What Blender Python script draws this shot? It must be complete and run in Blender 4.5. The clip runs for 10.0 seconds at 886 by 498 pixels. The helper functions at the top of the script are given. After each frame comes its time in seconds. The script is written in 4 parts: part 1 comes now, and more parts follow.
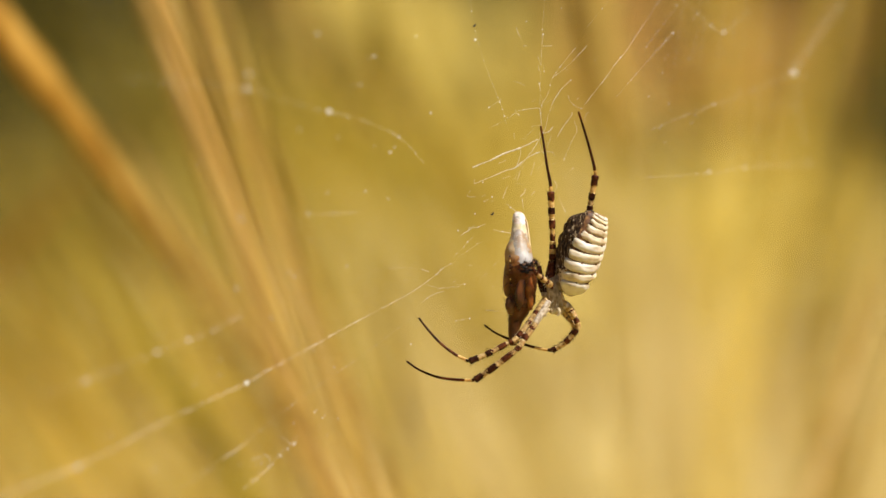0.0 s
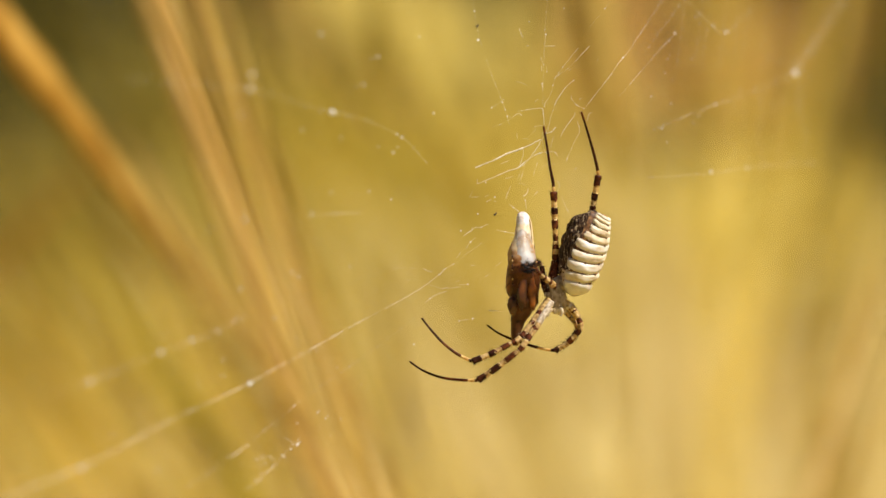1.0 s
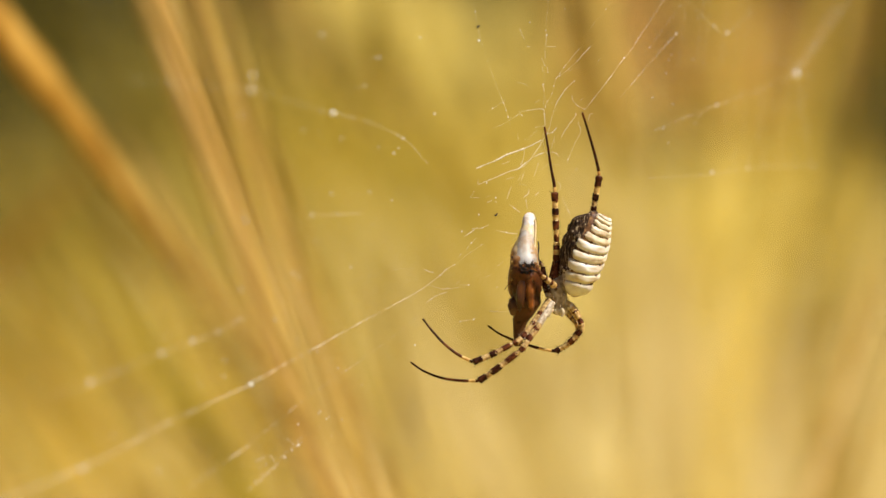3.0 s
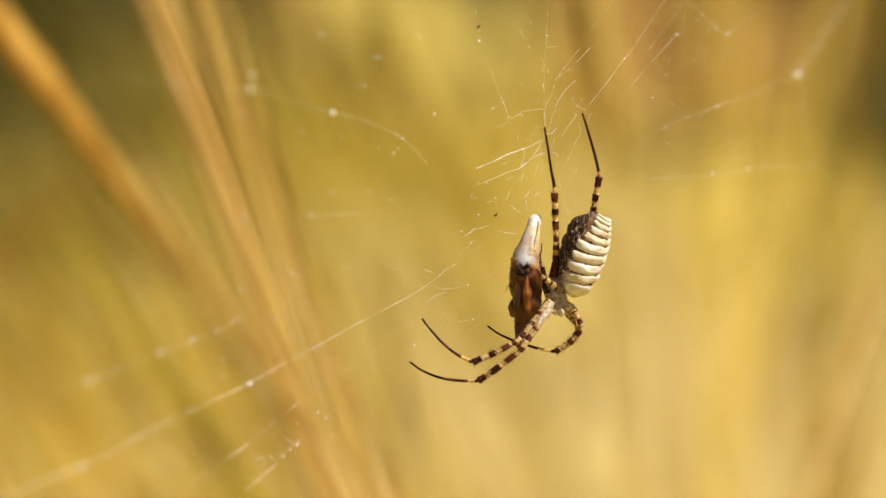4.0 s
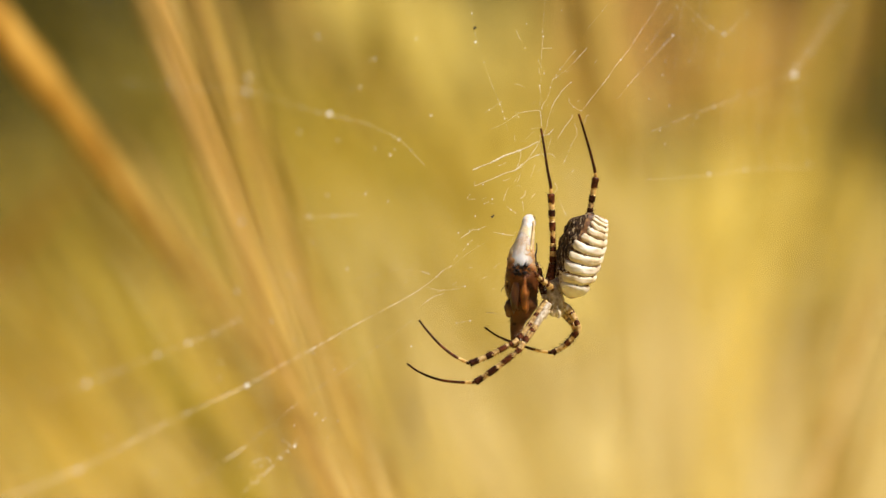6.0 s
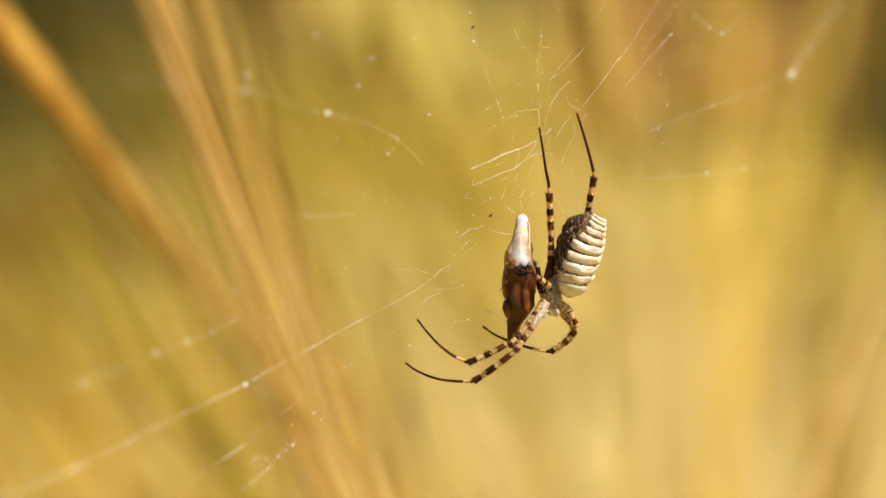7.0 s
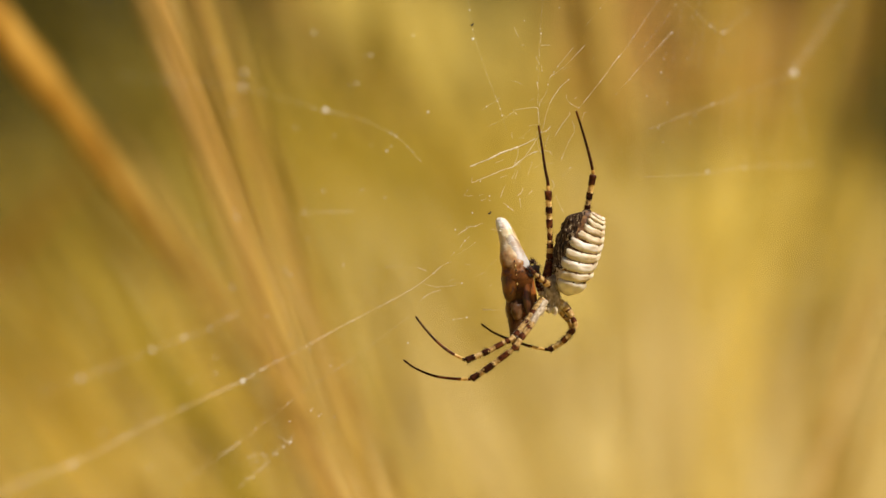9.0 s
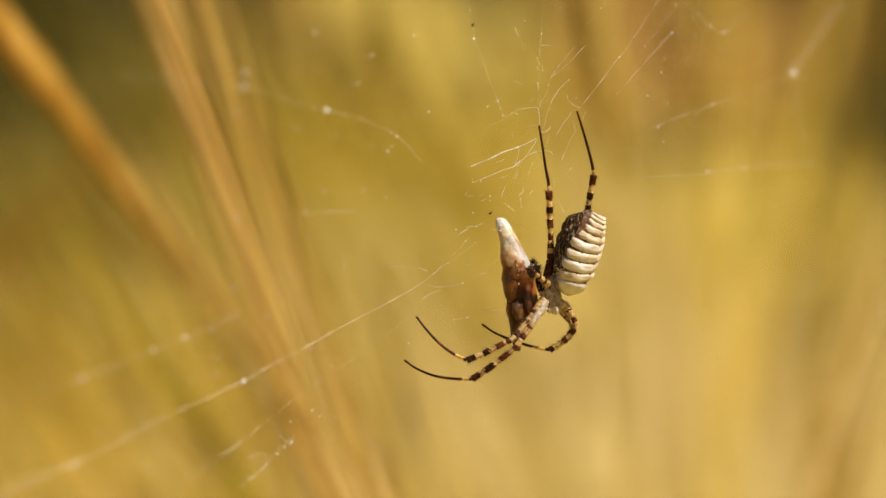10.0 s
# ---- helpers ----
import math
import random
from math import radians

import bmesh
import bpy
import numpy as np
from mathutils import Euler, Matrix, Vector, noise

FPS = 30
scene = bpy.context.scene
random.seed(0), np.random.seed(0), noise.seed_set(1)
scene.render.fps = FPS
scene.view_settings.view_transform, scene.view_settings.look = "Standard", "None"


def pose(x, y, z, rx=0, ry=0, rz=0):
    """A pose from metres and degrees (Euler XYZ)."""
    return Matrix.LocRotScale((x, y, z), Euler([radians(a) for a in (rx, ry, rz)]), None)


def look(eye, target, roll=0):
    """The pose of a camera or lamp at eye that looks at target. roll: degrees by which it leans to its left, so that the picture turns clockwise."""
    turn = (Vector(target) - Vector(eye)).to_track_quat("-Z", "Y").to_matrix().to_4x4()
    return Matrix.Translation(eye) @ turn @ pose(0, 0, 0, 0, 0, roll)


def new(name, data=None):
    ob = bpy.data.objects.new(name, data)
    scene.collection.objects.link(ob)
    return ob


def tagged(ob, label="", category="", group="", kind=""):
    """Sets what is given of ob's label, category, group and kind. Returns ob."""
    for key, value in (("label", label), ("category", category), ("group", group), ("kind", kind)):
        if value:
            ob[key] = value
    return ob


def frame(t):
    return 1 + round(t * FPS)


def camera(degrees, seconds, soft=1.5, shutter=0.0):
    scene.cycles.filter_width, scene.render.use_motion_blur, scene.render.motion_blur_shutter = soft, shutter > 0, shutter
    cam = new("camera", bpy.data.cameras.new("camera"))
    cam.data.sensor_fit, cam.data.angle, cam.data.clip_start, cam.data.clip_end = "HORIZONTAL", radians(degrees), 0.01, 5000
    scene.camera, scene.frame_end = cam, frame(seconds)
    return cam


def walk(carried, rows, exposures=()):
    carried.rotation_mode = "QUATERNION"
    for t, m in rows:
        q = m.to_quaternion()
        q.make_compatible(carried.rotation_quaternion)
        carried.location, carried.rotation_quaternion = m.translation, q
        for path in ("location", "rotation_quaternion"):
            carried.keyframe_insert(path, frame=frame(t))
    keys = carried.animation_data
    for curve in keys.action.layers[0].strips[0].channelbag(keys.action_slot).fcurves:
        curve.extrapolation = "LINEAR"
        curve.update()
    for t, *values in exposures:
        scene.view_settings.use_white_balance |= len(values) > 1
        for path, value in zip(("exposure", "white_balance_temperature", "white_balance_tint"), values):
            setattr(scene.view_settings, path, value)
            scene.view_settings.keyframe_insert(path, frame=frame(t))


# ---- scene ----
# Modelling unit of the spider, its prey and the web: 14 units to the millimetre.
U = 0.001 / 14
EYE = (0.0, -0.32, 0.5)
HUB = Vector((0.01329, 0.0, 0.49936))

# ---- camera: a macro lens on a stand, 32 cm from the spider ----
cam = camera(19.85, 10.0)
cam.data.dof.use_dof = True
cam.data.dof.focus_distance = 0.321
cam.data.dof.aperture_fstop = 8.0
walk(cam, [(0.0, look(EYE, (0, 0, 0.5))), (10.0, look(EYE, (0, 0, 0.5)))],
     [(0.0, 0.59, 6500, 11), (1.5, 0.66, 6500, 11), (2.5, 0.68, 6500, 11), (4.5, 0.71, 6500, 11), (5.5, 0.73, 6500, 11), (7.0, 0.74, 6500, 11), (7.5, 0.66, 6500, 11), (8.0, 0.48, 6950, 12.5), (9.0, 0.44, 6950, 12.5), (10.0, 0.44, 6950, 12.5)])

# ---- world and sun ----
SUN_WAY = Vector((0.52, -0.34, 0.78)).normalized()
world = bpy.data.worlds.new("sky")
scene.world = world
world.use_nodes = True
wn = world.node_tree
sky = wn.nodes.new("ShaderNodeTexSky")
sky.sky_type = "NISHITA"
sky.sun_disc = False
sky.sun_elevation = math.asin(SUN_WAY.z)
sky.sun_rotation = math.atan2(SUN_WAY.x, SUN_WAY.y)
wn.links.new(sky.outputs[0], wn.nodes["Background"].inputs[0])
wn.nodes["Background"].inputs[1].default_value = 0.034
sun = new("sun", bpy.data.lights.new("sun", "SUN"))
sun.data.energy = 5.0
sun.data.angle = radians(0.55)
sun.data.color = (1.0, 0.945, 0.85)
sun.matrix_world = look(SUN_WAY * 20, (0, 0, 0))



# ---- materials ----
def material(name, stops, rough=0.6, scale=40.0, detail=4.0, stretch=(1, 1, 1), bump=0.0, bump_scale=200.0,
             bump_depth=0.0001, translucent=0.0, island=0.0, coords="Object", sub=0.0, spec=0.4, contrast=(0.3, 0.7)):
    """A procedural surface: a noise runs through the colours in stops; island varies it from blade to blade."""
    m = bpy.data.materials.new(name)
    m.use_nodes = True
    n, l = m.node_tree.nodes, m.node_tree.links
    b = n["Principled BSDF"]
    b.inputs["Roughness"].default_value = rough
    b.inputs["Specular IOR Level"].default_value = spec
    tc = n.new("ShaderNodeTexCoord")
    mp = n.new("ShaderNodeMapping")
    mp.inputs["Scale"].default_value = stretch
    l.new(tc.outputs[coords], mp.inputs[0])
    tex = n.new("ShaderNodeTexNoise")
    tex.inputs["Scale"].default_value = scale
    tex.inputs["Detail"].default_value = detail
    l.new(mp.outputs[0], tex.inputs[0])
    level = tex.outputs[0]
    spread = n.new("ShaderNodeMapRange")
    spread.inputs["From Min"].default_value, spread.inputs["From Max"].default_value = contrast
    l.new(level, spread.inputs[0])
    level = spread.outputs[0]
    if island:
        geo = n.new("ShaderNodeNewGeometry")
        mix = n.new("ShaderNodeMix")
        mix.inputs[0].default_value = island
        l.new(level, mix.inputs[2])
        l.new(geo.outputs["Random Per Island"], mix.inputs[3])
        level = mix.outputs[0]
    ramp = n.new("ShaderNodeValToRGB")
    el = ramp.color_ramp.elements
    while len(el) < len(stops):
        el.new(0.5)
    for i, c in enumerate(stops):
        el[i].position = i / max(1, len(stops) - 1)
        el[i].color = (*c, 1)
    l.new(level, ramp.inputs[0])
    l.new(ramp.outputs[0], b.inputs["Base Color"])
    if bump:
        t2 = n.new("ShaderNodeTexNoise")
        t2.inputs["Scale"].default_value = bump_scale
        t2.inputs["Detail"].default_value = 6
        l.new(mp.outputs[0], t2.inputs[0])
        bp = n.new("ShaderNodeBump")
        bp.inputs["Strength"].default_value = bump
        bp.inputs["Distance"].default_value = bump_depth
        l.new(t2.outputs[0], bp.inputs["Height"])
        l.new(bp.outputs[0], b.inputs["Normal"])
    if sub:
        b.inputs["Subsurface Weight"].default_value = sub
        b.inputs["Subsurface Radius"].default_value = (0.0012, 0.0006, 0.0003)
        b.inputs["Subsurface Scale"].default_value = 1.0
    if translucent:
        tr = n.new("ShaderNodeBsdfTranslucent")
        l.new(ramp.outputs[0], tr.inputs[0])
        ms = n.new("ShaderNodeMixShader")
        ms.inputs[0].default_value = translucent
        l.new(b.outputs[0], ms.inputs[1])
        l.new(tr.outputs[0], ms.inputs[2])
        l.new(ms.outputs[0], n["Material Output"].inputs[0])
    return m


# spider
CREAM = material("cream_cuticle", [(0.22, 0.135, 0.06), (0.50, 0.41, 0.30), (0.58, 0.52, 0.43), (0.66, 0.61, 0.53)], 0.42, 520, 7, bump=0.55, bump_scale=1700, bump_depth=0.00007, sub=0.12, contrast=(0.24, 0.66))
BUTTER = material("butter_cuticle", [(0.22, 0.135, 0.055), (0.50, 0.40, 0.26), (0.58, 0.50, 0.37), (0.65, 0.58, 0.46)], 0.45, 520, 7, bump=0.55, bump_scale=1700, bump_depth=0.00007, sub=0.12, contrast=(0.27, 0.68))
FLANK = material("flank_cuticle", [(0.010, 0.006, 0.004), (0.040, 0.020, 0.010), (0.12, 0.070, 0.035), (0.56, 0.45, 0.29)], 0.6, 3000, 8, stretch=(1.7, 1.7, 0.35), bump=0.8, bump_scale=2500, bump_depth=0.0001, contrast=(0.415, 0.68), spec=0.15)
CREASE = material("crease_cuticle", [(0.025, 0.009, 0.003), (0.12, 0.048, 0.013), (0.34, 0.18, 0.06)], 0.6, 1500, 4)
SILVER = material("silver_hair", [(0.17, 0.12, 0.075), (0.44, 0.35, 0.25), (0.66, 0.58, 0.47)], 0.55, 2200, 7, bump=0.45, bump_scale=6000, bump_depth=0.00008, contrast=(0.32, 0.68))
CARAPACE = material("pale_carapace", [(0.15, 0.10, 0.055), (0.31, 0.235, 0.155), (0.50, 0.41, 0.30)], 0.5, 1400, 5, bump=0.2, bump_scale=5000, bump_depth=0.00005, sub=0.15)
DARK = material("dark_leg", [(0.007, 0.002, 0.0012), (0.026, 0.007, 0.003), (0.080, 0.022, 0.008)], 0.5, 2500, 4, bump=0.4, bump_scale=5000, bump_depth=0.00004, spec=0.1)
PALE = material("pale_leg", [(0.11, 0.05, 0.014), (0.41, 0.255, 0.088), (0.60, 0.43, 0.19)], 0.5, 2800, 6, bump=0.5, bump_scale=5000, bump_depth=0.00005, sub=0.1)
AMBER = material("amber_leg", [(0.26, 0.13, 0.03), (0.52, 0.32, 0.09), (0.68, 0.48, 0.20)], 0.45, 2000, 4, bump=0.3, bump_scale=5000, bump_depth=0.00004, sub=0.15)
RUST = material("rust_leg", [(0.018, 0.004, 0.002), (0.070, 0.018, 0.006), (0.17, 0.05, 0.016)], 0.5, 2500, 4, bump=0.4, bump_scale=5000, bump_depth=0.00004, spec=0.12)
# prey
AMBERHUSK = material("amber_husk", [(0.03, 0.009, 0.0025), (0.13, 0.040, 0.008), (0.36, 0.125, 0.024)], 0.35, 600, 6, bump=0.5, bump_scale=1600, bump_depth=0.00012, sub=0.3, spec=0.3)
FLANKHUSK = material("flank_husk", [(0.020, 0.006, 0.002), (0.090, 0.027, 0.0055), (0.24, 0.085, 0.016)], 0.32, 500, 6, bump=0.4, bump_scale=1600, bump_depth=0.0001, sub=0.35, spec=0.35)
LOBE = material("prey_lobe", [(0.030, 0.010, 0.004), (0.080, 0.034, 0.012), (0.17, 0.09, 0.038)], 0.4, 700, 5, bump=0.4, bump_scale=1500, bump_depth=0.0001, sub=0.35, spec=0.2)
WINGPAD = material("prey_wing_pad", [(0.010, 0.0035, 0.002), (0.045, 0.014, 0.005), (0.17, 0.055, 0.014)], 0.28, 900, 6, stretch=(1, 1, 0.3), bump=0.6, bump_scale=1200, bump_depth=0.00015)
WRAP = material("silk_wrap", [(0.42, 0.31, 0.21), (0.58, 0.51, 0.46), (0.76, 0.75, 0.74)], 0.5, 900, 6, stretch=(1, 1, 0.4), bump=0.5, bump_scale=2000, bump_depth=0.00008, sub=0.3)
SHEET = material("silk_sheet", [(0.27, 0.175, 0.09), (0.33, 0.27, 0.22), (0.41, 0.39, 0.38)], 0.5, 700, 6, stretch=(1, 1, 0.5), bump=0.5, bump_scale=2000, bump_depth=0.00008, sub=0.3, contrast=(0.35, 0.62))


def prey_skin():
    """The insect's skin along its body: dark foot, tan and amber middle with dark blotches, pale upper end."""
    m = material("prey_skin_run", [(0.0, 0.0, 0.0), (1.0, 1.0, 1.0)], 0.38, 620, 6, bump=0.4, bump_scale=1100, bump_depth=0.0001, sub=0.45, spec=0.16)
    n, l = m.node_tree.nodes, m.node_tree.links
    blotch = next(q for q in n if q.bl_idname == "ShaderNodeValToRGB").outputs[0]
    xyz = n.new("ShaderNodeSeparateXYZ")
    l.new(n["Texture Coordinate"].outputs["Object"], xyz.inputs[0])
    run = n.new("ShaderNodeMapRange")
    run.inputs["From Min"].default_value, run.inputs["From Max"].default_value = -20 * U, 200 * U
    l.new(xyz.outputs[2], run.inputs[0])
    mix = n.new("ShaderNodeMath")
    mix.operation = "MULTIPLY_ADD"
    mix.inputs[1].default_value = 0.16
    l.new(blotch, mix.inputs[0])
    l.new(run.outputs[0], mix.inputs[2])
    ramp = n.new("ShaderNodeValToRGB")
    el = ramp.color_ramp.elements
    stops = ((0.0, (0.14, 0.070, 0.028)), (0.17, (0.08, 0.030, 0.011)), (0.26, (0.085, 0.034, 0.011)), (0.36, (0.10, 0.036, 0.010)), (0.46, (0.036, 0.012, 0.004)), (0.60, (0.070, 0.021, 0.005)), (0.74, (0.19, 0.070, 0.016)),
             (0.84, (0.36, 0.225, 0.11)), (0.92, (0.43, 0.325, 0.20)), (1.0, (0.54, 0.44, 0.30)))
    while len(el) < len(stops):
        el.new(0.5)
    for e, (at, c) in zip(el, stops):
        e.position, e.color = at, (*c, 1)
    l.new(mix.outputs[0], ramp.inputs[0])
    # dark blotches on the middle of the body
    spot = n.new("ShaderNodeTexNoise")
    spot.inputs["Scale"].default_value = 1300
    spot.inputs["Detail"].default_value = 3
    l.new(n["Texture Coordinate"].outputs["Object"], spot.inputs[0])
    cut = n.new("ShaderNodeMapRange")
    cut.inputs["From Min"].default_value, cut.inputs["From Max"].default_value = 0.56, 0.66
    cut.inputs["To Max"].default_value = 0.85
    l.new(spot.outputs[0], cut.inputs[0])
    low = n.new("ShaderNodeMapRange")
    low.inputs["From Min"].default_value, low.inputs["From Max"].default_value = 140 * U, 115 * U
    l.new(xyz.outputs[2], low.inputs[0])
    both = n.new("ShaderNodeMath")
    both.operation = "MULTIPLY"
    l.new(cut.outputs[0], both.inputs[0])
    l.new(low.outputs[0], both.inputs[1])
    tint = n.new("ShaderNodeMix")
    tint.data_type = "RGBA"
    tint.inputs[7].default_value = (0.022, 0.007, 0.003, 1)
    l.new(both.outputs[0], tint.inputs[0])
    l.new(ramp.outputs[0], tint.inputs[6])
    l.new(tint.outputs[2], n["Principled BSDF"].inputs["Base Color"])
    return m


PREYSKIN = prey_skin()
TUFT = material("dark_fuzz", [(0.005, 0.004, 0.004), (0.016, 0.011, 0.010), (0.06, 0.04, 0.032)], 0.7, 2000, 4, spec=0.2)
STRAWLEG = material("prey_leg", [(0.32, 0.20, 0.06), (0.54, 0.40, 0.18)], 0.4, 900, 3)
# web
SILK = material("silk", [(0.80, 0.72, 0.56), (0.92, 0.87, 0.76)], 0.3, 900, 2, translucent=0.25, spec=0.6)
BEAD = material("silk_bead", [(0.80, 0.78, 0.72), (0.93, 0.92, 0.9)], 0.2, 900, 2, translucent=0.2, spec=0.8)
SPECK = material("speck", [(0.02, 0.014, 0.01), (0.06, 0.04, 0.03)], 0.7, 3000, 3)
# grass, ground, shrubs
GRASS = dict(rough=0.55, detail=3.0, island=0.75, translucent=0.45, coords="Object", spec=0.3)
OLIVE = material("olive_grass", [(0.31, 0.25, 0.025), (0.49, 0.37, 0.04), (0.63, 0.46, 0.075)], scale=14, stretch=(1, 1, 0.2), **GRASS)
OCHRE = material("ochre_grass", [(0.46, 0.26, 0.07), (0.66, 0.40, 0.11), (0.78, 0.52, 0.17)], scale=16, stretch=(1, 1, 0.2), **GRASS)
STRAW = material("straw_grass", [(0.58, 0.465, 0.16), (0.76, 0.625, 0.27), (0.83, 0.715, 0.38)], scale=16, stretch=(1, 1, 0.2), **GRASS)
GOLD = material("golden_grass", [(0.50, 0.36, 0.05), (0.66, 0.48, 0.08), (0.76, 0.58, 0.14)], scale=14, stretch=(1, 1, 0.2), **GRASS)
# dark olive grass; its colour also carries the shade of the bank's upper corners
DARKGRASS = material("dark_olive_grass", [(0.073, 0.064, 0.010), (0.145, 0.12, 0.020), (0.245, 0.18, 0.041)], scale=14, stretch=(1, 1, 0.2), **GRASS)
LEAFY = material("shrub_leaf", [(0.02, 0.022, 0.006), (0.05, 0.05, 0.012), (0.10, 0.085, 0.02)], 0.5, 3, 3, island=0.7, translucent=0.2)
STALK = material("dry_stalk", [(0.37, 0.185, 0.026), (0.53, 0.29, 0.043), (0.66, 0.41, 0.09)], 0.6, 130, 5, stretch=(1, 1, 0.4), bump=0.6, bump_scale=300, bump_depth=0.0006, translucent=0.42, spec=0.2)
STRAWSTEM = material("straw_stem", [(0.56, 0.42, 0.14), (0.72, 0.54, 0.20), (0.80, 0.64, 0.29)], 0.5, 60, 4, stretch=(1, 1, 0.15), bump=0.3, bump_scale=500, bump_depth=0.0003, translucent=0.12)
# a darker OLIVE: shade among the blades is put into the colour
SHADEOLIVE = material("shaded_olive_grass", [(0.20, 0.16, 0.025), (0.32, 0.245, 0.04), (0.44, 0.33, 0.065)], scale=14, stretch=(1, 1, 0.2), **GRASS)
LEAFGOLD = material("golden_leaf", [(0.42, 0.28, 0.050), (0.56, 0.385, 0.085), (0.65, 0.48, 0.15)], 0.55, 90, 4, stretch=(1, 1, 0.2), bump=0.3, bump_scale=400, bump_depth=0.0004, translucent=0.4)
ORANGE = material("orange_dry_blade", [(0.47, 0.27, 0.058), (0.63, 0.40, 0.10), (0.73, 0.515, 0.18)], 0.55, 60, 4, stretch=(1, 1, 0.15), bump=0.3, bump_scale=500, bump_depth=0.0003, translucent=0.35)
STEM = material("brown_stem", [(0.20, 0.11, 0.03), (0.36, 0.20, 0.06), (0.48, 0.28, 0.09)], 0.5, 60, 4, stretch=(1, 1, 0.15), bump=0.3, bump_scale=500, bump_depth=0.0003)
SOIL = material("soil_litter", [(0.42, 0.31, 0.045), (0.59, 0.44, 0.09), (0.72, 0.56, 0.18)], 0.9, 5, 8, bump=0.8, bump_scale=60, bump_depth=0.02)


# ---- mesh helpers ----
def part(name, bm, mats, parent, label="", smooth=True):
    me = bpy.data.meshes.new(name)
    bm.normal_update()
    bm.to_mesh(me)
    bm.free()
    for m in (mats if isinstance(mats, (list, tuple)) else [mats]):
        me.materials.append(m)
    if smooth:
        for p in me.polygons:
            p.use_smooth = True
    ob = new(name, me)
    ob.parent = parent
    if label:
        tagged(ob, label)
    return ob


def thing(name, label, category, group="", kind="", at=(0, 0, 0)):
    ob = new(name)
    ob.empty_display_size = 0.005
    ob.location = at
    return tagged(ob, label, category, group, kind)


def spline(pts, n):
    """n points a span of a smooth curve through pts."""
    p = [Vector(q) for q in pts]
    p = [p[0] * 2 - p[1], *p, p[-1] * 2 - p[-2]]
    out = []
    for i in range(1, len(p) - 2):
        a, b, c, d = p[i - 1:i + 3]
        for j in range(n):
            t = j / n
            out.append(0.5 * ((2 * b) + (c - a) * t + (2 * a - 5 * b + 4 * c - d) * t * t + (3 * b - a - 3 * c + d) * t ** 3))
    out.append(p[-2])
    return out


def ring(bm, at, u, v, ru, rv, sides):
    return [bm.verts.new(at + u * (ru * math.cos(2 * math.pi * k / sides)) + v * (rv * math.sin(2 * math.pi * k / sides))) for k in range(sides)]


def tube(bm, pts, radii, sides=8, slots=None, unit=U, caps=True):
    """A round tube along pts with a radius at each point; slots gives a material index for each span."""
    pts = [Vector(p) for p in pts]
    rings = []
    up = None
    for i, p in enumerate(pts):
        way = (pts[min(i + 1, len(pts) - 1)] - pts[max(i - 1, 0)]).normalized()
        if up is None:
            up = way.orthogonal().normalized()
        up = (up - way * up.dot(way)).normalized()
        rings.append(ring(bm, p * unit, up, way.cross(up), radii[i] * unit, radii[i] * unit, sides))
    for i in range(len(rings) - 1):
        for k in range(sides):
            f = bm.faces.new((rings[i][k], rings[i][(k + 1) % sides], rings[i + 1][(k + 1) % sides], rings[i + 1][k]))
            if slots:
                f.material_index = slots(i, k) if callable(slots) else slots[i]
    if caps:
        a = bm.faces.new(rings[0][::-1])
        b = bm.faces.new(rings[-1])
        if slots and not callable(slots):
            a.material_index, b.material_index = slots[0], slots[-1]


def blob(bm, at, r, u=20, v=12, wobble=0.0, grain=1.0, turn=None):
    """An uneven ellipsoid with half-axes r at a place, in units."""
    start = len(bm.verts)
    made = bmesh.ops.create_uvsphere(bm, u_segments=u, v_segments=v, radius=1.0)["verts"]
    for w in made:
        c = w.co.copy()
        k = 1 + wobble * noise.noise(c * grain + Vector(at) * 0.37)
        c = Vector((c.x * r[0], c.y * r[1], c.z * r[2])) * k
        if turn:
            c = turn @ c
        w.co = (c + Vector(at)) * U
    return made


# ---- ground and shrubs ----
def ground_height(x, y):
    """Level by the web, then a bank that rises behind it to a flat top."""
    t = min(1.0, max(0.0, (y - 0.7) / 3.6))
    return 2.3 * t * t * (3 - 2 * t) + 0.012 * noise.noise((x * 1.7, y * 1.7, 0)) - 0.012


def build_ground():
    bm = bmesh.new()
    n = 60
    grid = []
    for i in range(n + 1):
        row = []
        for j in range(n + 1):
            a, b = (i / n * 2 - 1), (j / n * 2 - 1)
            x, y = math.copysign(abs(a) ** 3, a) * 600, math.copysign(abs(b) ** 3, b) * 600 + 2
            z = ground_height(x, y)
            row.append(bm.verts.new((x, y, z)))
        grid.append(row)
    for i in range(n):
        for j in range(n):
            bm.faces.new((grid[i][j], grid[i + 1][j], grid[i + 1][j + 1], grid[i][j + 1]))
    ob = part("ground", bm, SOIL, None)
    tagged(ob, "dry brown earth under tall grass, strewn with straw", "ground", kind="structure")


